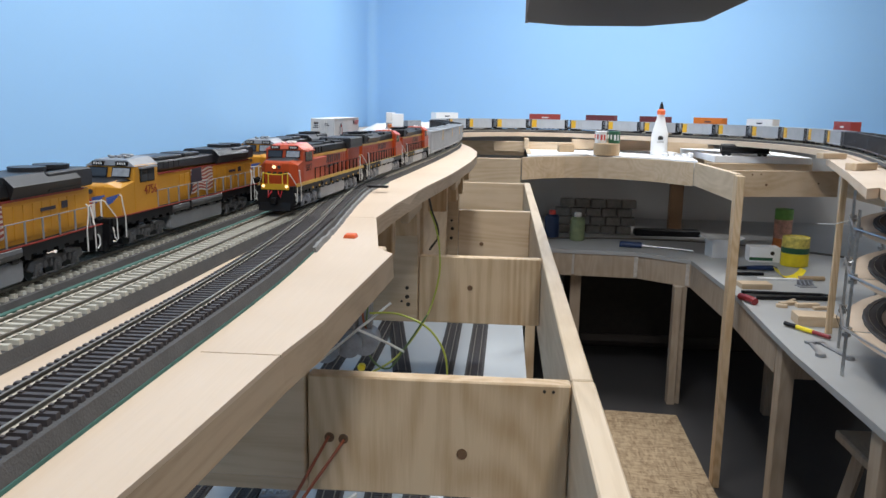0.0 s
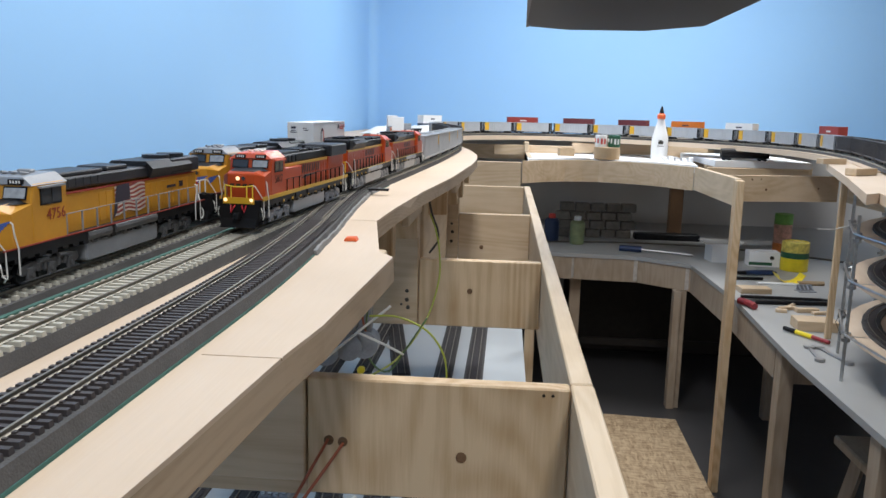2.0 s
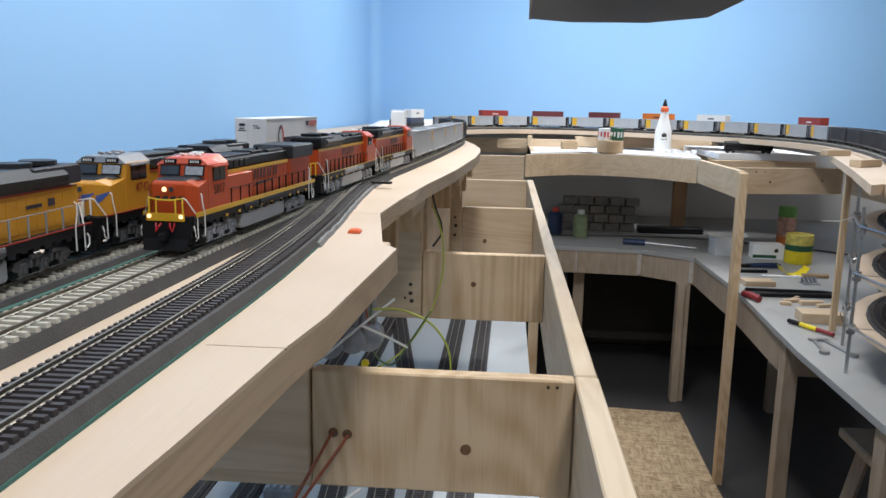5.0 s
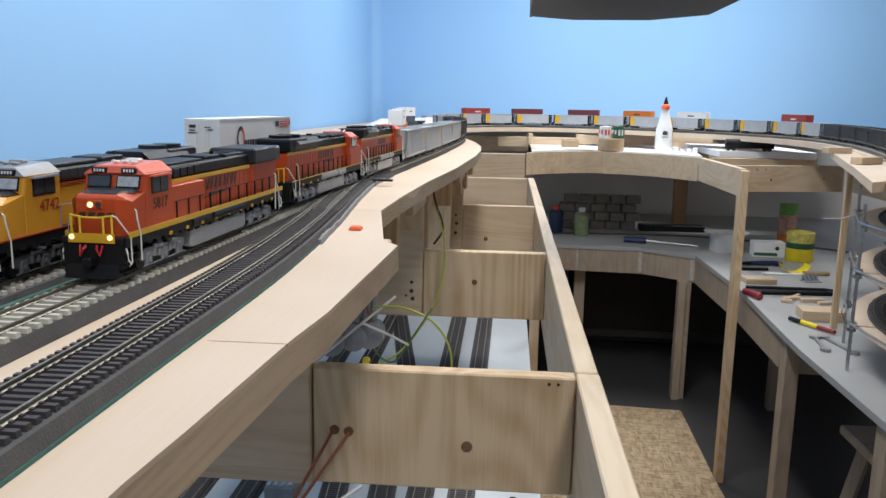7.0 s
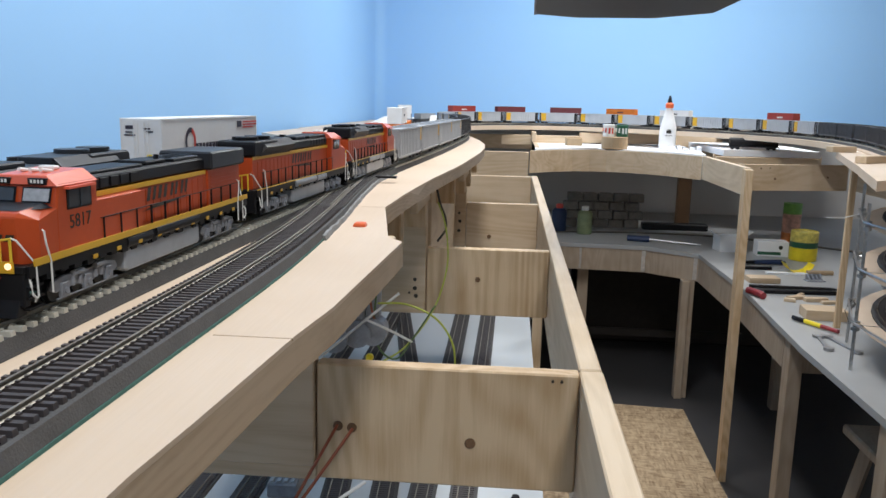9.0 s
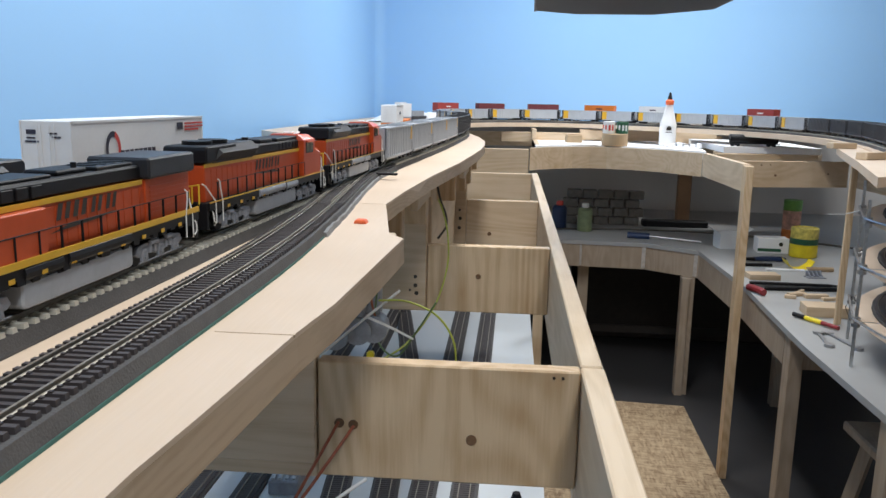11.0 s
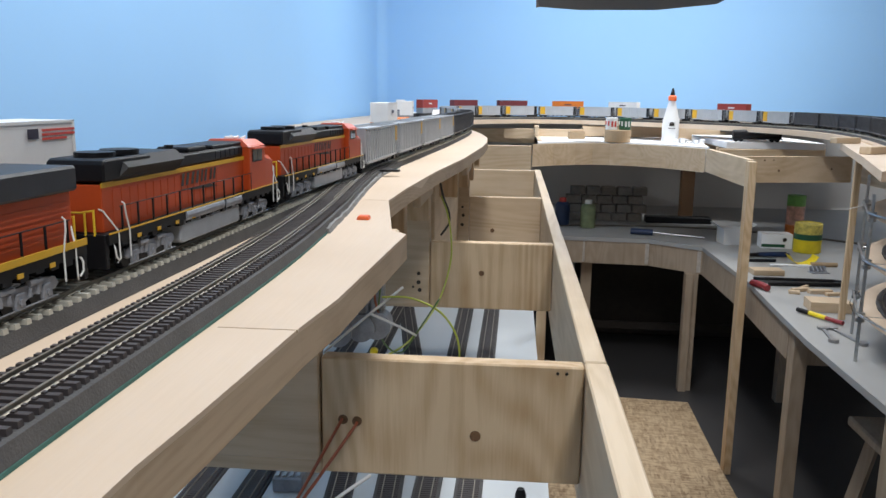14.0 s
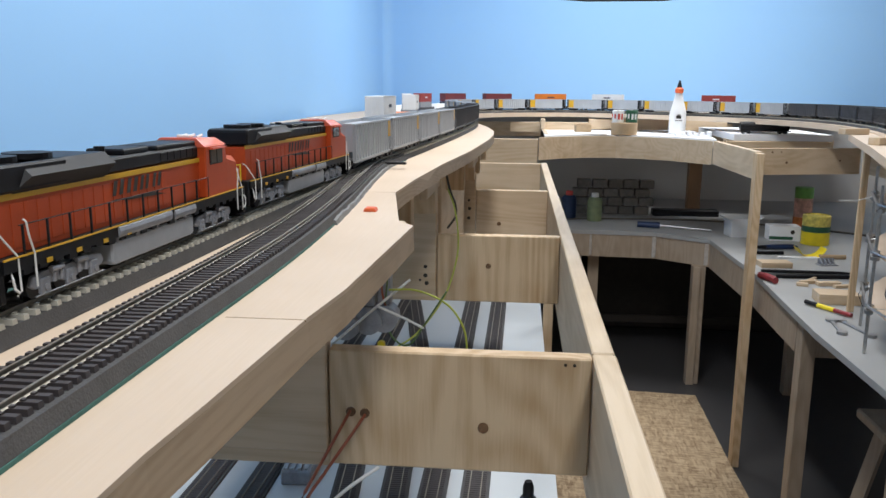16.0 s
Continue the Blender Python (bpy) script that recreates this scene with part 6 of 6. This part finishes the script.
    for x0, x1, m, nm in ((-0.072, -0.032, BLACK, "cap"), (-0.0315, 0.022, YELLOW_PL, "barrel"), (0.0225, 0.075, GRIP_RED, "end")):
        bm = bmesh.new()
        tube(bm, [(x0, 0, 0), (x1, 0, 0)], 0.0062 if nm != "end" else 0.0056, 12)
        part(nm, bm, m, e)
    for x, y, r, l in ((0.780, 1.947, -98, 0.045), (0.823, 1.940, -81, 0.055)):
        e = thing("spanner", "chrome combination spanner on the bench", "spanner", pose(x, y, z + 0.0005, 0, 0, r), group="spanners")
        bm = bmesh.new()
        box(bm, -l, l, -0.005, 0.005, 0, 0.005, 0.001)
        part("shank", bm, CHROME, e)
        bm = bmesh.new()
        lathe(bm, [(0.006, 0), (0.012, 0), (0.012, 0.007), (0.006, 0.007)], 14, (l + 0.008, 0, 0))
        part("ring_end", bm, CHROME, e)
        bm = bmesh.new()
        slab(bm, [(-l, -0.006), (-l - 0.008, -0.013), (-l - 0.022, -0.012), (-l - 0.012, -0.005), (-l - 0.012, 0.005), (-l - 0.022, 0.012), (-l - 0.008, 0.013), (-l, 0.006)], 0, 0.006)
        part("open_end", bm, CHROME, e)
    # screwdriver with a long shaft
    e = thing("screwdriver", "long screwdriver with a dark blue handle", "screwdriver", pose(0.60, 3.36, z + 0.014, 0, 0, -14))
    bm = bmesh.new()
    tube(bm, [(-0.10, 0, 0), (-0.09, 0, 0), (-0.02, 0, 0), (-0.008, 0, 0)], 0.013, 12)
    part("handle", bm, BLUE_PL, e)
    bm = bmesh.new()
    tube(bm, [(-0.008, 0, 0), (0.20, 0, -0.008)], 0.0035, 8)
    part("shaft", bm, CHROME, e)
    # spray cans, castings and bench track at the back
    for x, y, m, lab, h in ((0.335, 3.54, GREEN_LT, "spray can with a pale green label", 0.105), (0.225, 3.60, BLUE_PL, "spray can with a blue and red label", 0.105)):
        e = thing("spray_can", lab + " on the bench", "spray can", pose(x, y, z))
        bm = bmesh.new()
        lathe(bm, [(0.031, 0), (0.033, 0.003), (0.033, h - 0.012), (0.024, h)], 22)
        part("body", bm, m, e)
        bm = bmesh.new()
        lathe(bm, [(0.016, h + 0.0005), (0.016, h + 0.018), (0.012, h + 0.020)], 16)
        part("cap", bm, DECAL_WHITE if m is GREEN_LT else DECAL_RED, e)
    e = thing("brick_casting", "stack of dark plaster block castings against the wall", "castings", pose(0, 0, z))
    for r in range(4):
        for k in range(5):
            bm = bmesh.new()
            x = 0.25 + k * 0.072 + (0.02 if r % 2 else 0)
            box(bm, x, x + 0.066, 3.74 + 0.004 * ((k + r) % 2), 3.80, r * 0.041, r * 0.041 + 0.038, 0.003)
            part("block", bm, MASONRY, e)
    ln = Line([(0.05, 3.52), (0.3, 3.58), (0.6, 3.61), (0.9, 3.58), (1.2, 3.45), (1.45, 3.25), (1.6, 3.0)])
    ln.p[:, 2] += z + 0.0045
    track("bench_track", "dark model track curving along the back of the bench", ln, 3.55, 5.3, 0.0, TIE_DARK, 0.0062, 0.0046, bed=0, long=0.031)
    bm = bmesh.new()
    box(bm, 0.62, 0.92, 3.72, 3.78, z, z + 0.03, 0.004)
    solid("cable_tray", bm, BLACK, "dark cable tray against the wall behind the bench", "tray")
    e = thing("wall_post", "brown wooden post against the rear wall", "post")
    bm = bmesh.new()
    box(bm, 0.80, 0.86, 3.85, 3.90, z, 1.04, 0.002)
    part("post", bm, KNOT, e)
    e = thing("wooden_stool", "simple pine stool with splayed legs", "stool", pose(1.02, 1.80, 0))
    bm = bmesh.new()
    box(bm, -0.17, 0.17, -0.15, 0.15, 0.37, 0.395, 0.004)
    part("seat", bm, PINE_OLD_DIM, e)
    for sx in (-1, 1):
        for sy in (-1, 1):
            bm = bmesh.new()
            tube(bm, [(sx * 0.12, sy * 0.10, 0.3695), (sx * 0.18, sy * 0.14, 0.0)], 0.020, 4)
            part("leg", bm, PINE_OLD_DIM, e)
    bm = bmesh.new()
    tube(bm, [(-0.16, -0.12, 0.20), (0.16, -0.12, 0.20)], 0.014, 4)
    part("stretcher", bm, PINE_OLD_DIM, e)


def wiring():
    # slow-motion switch drives under the deck, with their looms
    for x, y, z in ((-0.205, 0.90, 0.886), (-0.178, 0.905, 0.892), (-0.160, 0.91, 0.894)):
        e = thing("switch_motor", "grey round switch motor under the deck", "motor", pose(x, y, z), group="switch motors")
        bm = bmesh.new()
        tube(bm, [(0, -0.012, 0), (0, 0.012, 0)], 0.017, 18)
        part("case", bm, STEEL_GREY, e)
        bm = bmesh.new()
        box(bm, -0.008, 0.008, -0.010, 0.010, 0.0165, 0.160, 0.002)
        part("bracket", bm, STEEL_GREY, e)
    looms = [("ground_wire", WIRE_YG, "yellow-green wire hanging in a loop", [(-0.150, 0.88, 0.935), (-0.120, 0.90, 0.930), (-0.085, 0.90, 0.915), (-0.065, 0.90, 0.888), (-0.060, 0.90, 0.858), (-0.063, 0.89, 0.83), (-0.09, 0.86, 0.80), (-0.11, 0.83, 0.77)], 0.0013),
             ("ground_wire", WIRE_YG, "yellow-green wire hanging from a riser", [(-0.115, 1.24, 1.01), (-0.105, 1.235, 0.985), (-0.098, 1.23, 0.95), (-0.096, 1.20, 0.91), (-0.108, 1.13, 0.865), (-0.135, 1.02, 0.84), (-0.165, 0.95, 0.835)], 0.0014),
             ("control_wire", WIRE_G, "dark green wire hanging under the deck", [(-0.155, 0.90, 0.945), (-0.158, 0.90, 0.90), (-0.150, 0.90, 0.872), (-0.130, 0.90, 0.862), (-0.110, 0.90, 0.89), (-0.085, 0.90, 0.93)], 0.0012),
             ("white_wire", WIRE_W, "white wire end sticking out from a loom", [(-0.215, 0.86, 0.872), (-0.175, 0.88, 0.905), (-0.128, 0.90, 0.943)], 0.0016),
             ("white_wire", WIRE_W, "white wire end bent downwards", [(-0.165, 0.88, 0.915), (-0.135, 0.89, 0.899), (-0.112, 0.90, 0.884)], 0.0016),
             ("control_wire", WIRE_RB, "red-brown twin wire under the deck", [(-0.158, 0.90, 0.96), (-0.162, 0.90, 0.93), (-0.156, 0.90, 0.905)], 0.0014),
             ("control_wire", SCREW, "black wire bundle beside a riser", [(-0.118, 1.25, 1.03), (-0.112, 1.25, 1.005), (-0.104, 1.25, 0.985), (-0.103, 1.25, 0.965), (-0.116, 1.25, 0.945)], 0.002),
             ("feeder_wire", WIRE_RB, "red-brown wire pair through a drilled hole", [(-0.152, 0.672, 0.873), (-0.160, 0.655, 0.858), (-0.175, 0.640, 0.830), (-0.190, 0.63, 0.80), (-0.205, 0.63, 0.75)], 0.0015),
             ("feeder_wire", WIRE_RB, "red-brown wire pair through a drilled hole", [(-0.138, 0.672, 0.870), (-0.149, 0.655, 0.855), (-0.168, 0.640, 0.828), (-0.186, 0.63, 0.80), (-0.202, 0.63, 0.75)], 0.0015),
             ("white_wire", WIRE_W, "white wire end under the cross board", [(-0.175, 0.60, 0.795), (-0.150, 0.62, 0.818), (-0.120, 0.64, 0.835)], 0.0016),
             ("ground_wire", WIRE_YG, "yellow-green wire sagging over the staging deck", [(-0.12, 0.80, 0.82), (-0.09, 0.82, 0.79), (-0.05, 0.83, 0.785), (-0.01, 0.84, 0.80), (0.01, 0.86, 0.825)], 0.0016)]
    for name, mat, lab, pts, r in looms:
        ln = spline(pts, 0.006)
        bm = bmesh.new()
        tube(bm, [tuple(p) for p in ln], r, 6)
        solid(name, bm, mat, lab, "wire", smooth=True)
    bm = bmesh.new()
    box(bm, -0.172, -0.163, 0.92, 0.93, 0.85, 0.858, 0.002)
    solid("wire_nut", bm, YELLOW_PL, "yellow wire connector under the deck", "connector")
    e = thing("decoder_box", "grey ribbed decoder box on the staging deck", "decoder", pose(-0.318, 1.10, BENCH_Z, 0, 0, 4))
    bm = bmesh.new()
    box(bm, -0.022, 0.022, -0.07, 0.07, 0, 0.022, 0.002)
    part("case", bm, STEEL_GREY, e)
    for k in range(4):
        bm = bmesh.new()
        box(bm, -0.018 + k * 0.010, -0.013 + k * 0.010, -0.066, 0.066, 0.0222, 0.025)
        part("rib", bm, TANK_GREY, e)
    bm = bmesh.new()
    box(bm, -0.015, -0.002, 0.0705, 0.082, 0, 0.018)
    part("terminal", bm, YELLOW_PL, e)
    e = thing("small_bottle", "small dark bottle with a black pointed cap", "bottle", pose(0.020, 0.985, BENCH_Z))
    bm = bmesh.new()
    lathe(bm, [(0.010, 0), (0.011, 0.002), (0.011, 0.026), (0.006, 0.030)], 16)
    part("bottle", bm, DARK_GREY, e)
    bm = bmesh.new()
    lathe(bm, [(0.0075, 0.0305), (0.0075, 0.042), (0.005, 0.050)], 14)
    part("cap", bm, BLACK, e)
    e = thing("plastic_clip", "small orange-red plastic clip on the plywood deck", "clip", Matrix.Translation(graded(-0.1235, 0.632, PLY_Z)))
    bm = bmesh.new()
    hull(bm, [(-0.0054, 0), (0.0054, 0), (0.004, 0.003), (-0.004, 0.003)], -0.005, 0.005, 0.0005)
    part("clip_body", bm, CLIP_RED, e)


foam_and_loads()
corner_clutter()
overhead_lamp()
helix()
bench_things()
wiring()


# ---- what moves ----
RUN = {"coal": ([0, 4, 6.5, 9, 11.5, 14, 16], [0, 0.156, 0.262, 0.366, 0.468, 0.570, 0.651]),
       "box": ([0, 4, 6.5, 9, 11.5, 16], [0, 0.222, 0.352, 0.482, 0.616, 0.868])}


def motions():
    for ob, line, s, half, turned, run in MOVERS:
        rows = []
        for k in range(17):
            m = line.place(s - float(np.interp(k, *RUN[run])), half)
            rows.append((float(k), m @ pose(0, 0, 0, 0, 0, 180) if turned else m))
        walk(ob, rows)


motions()
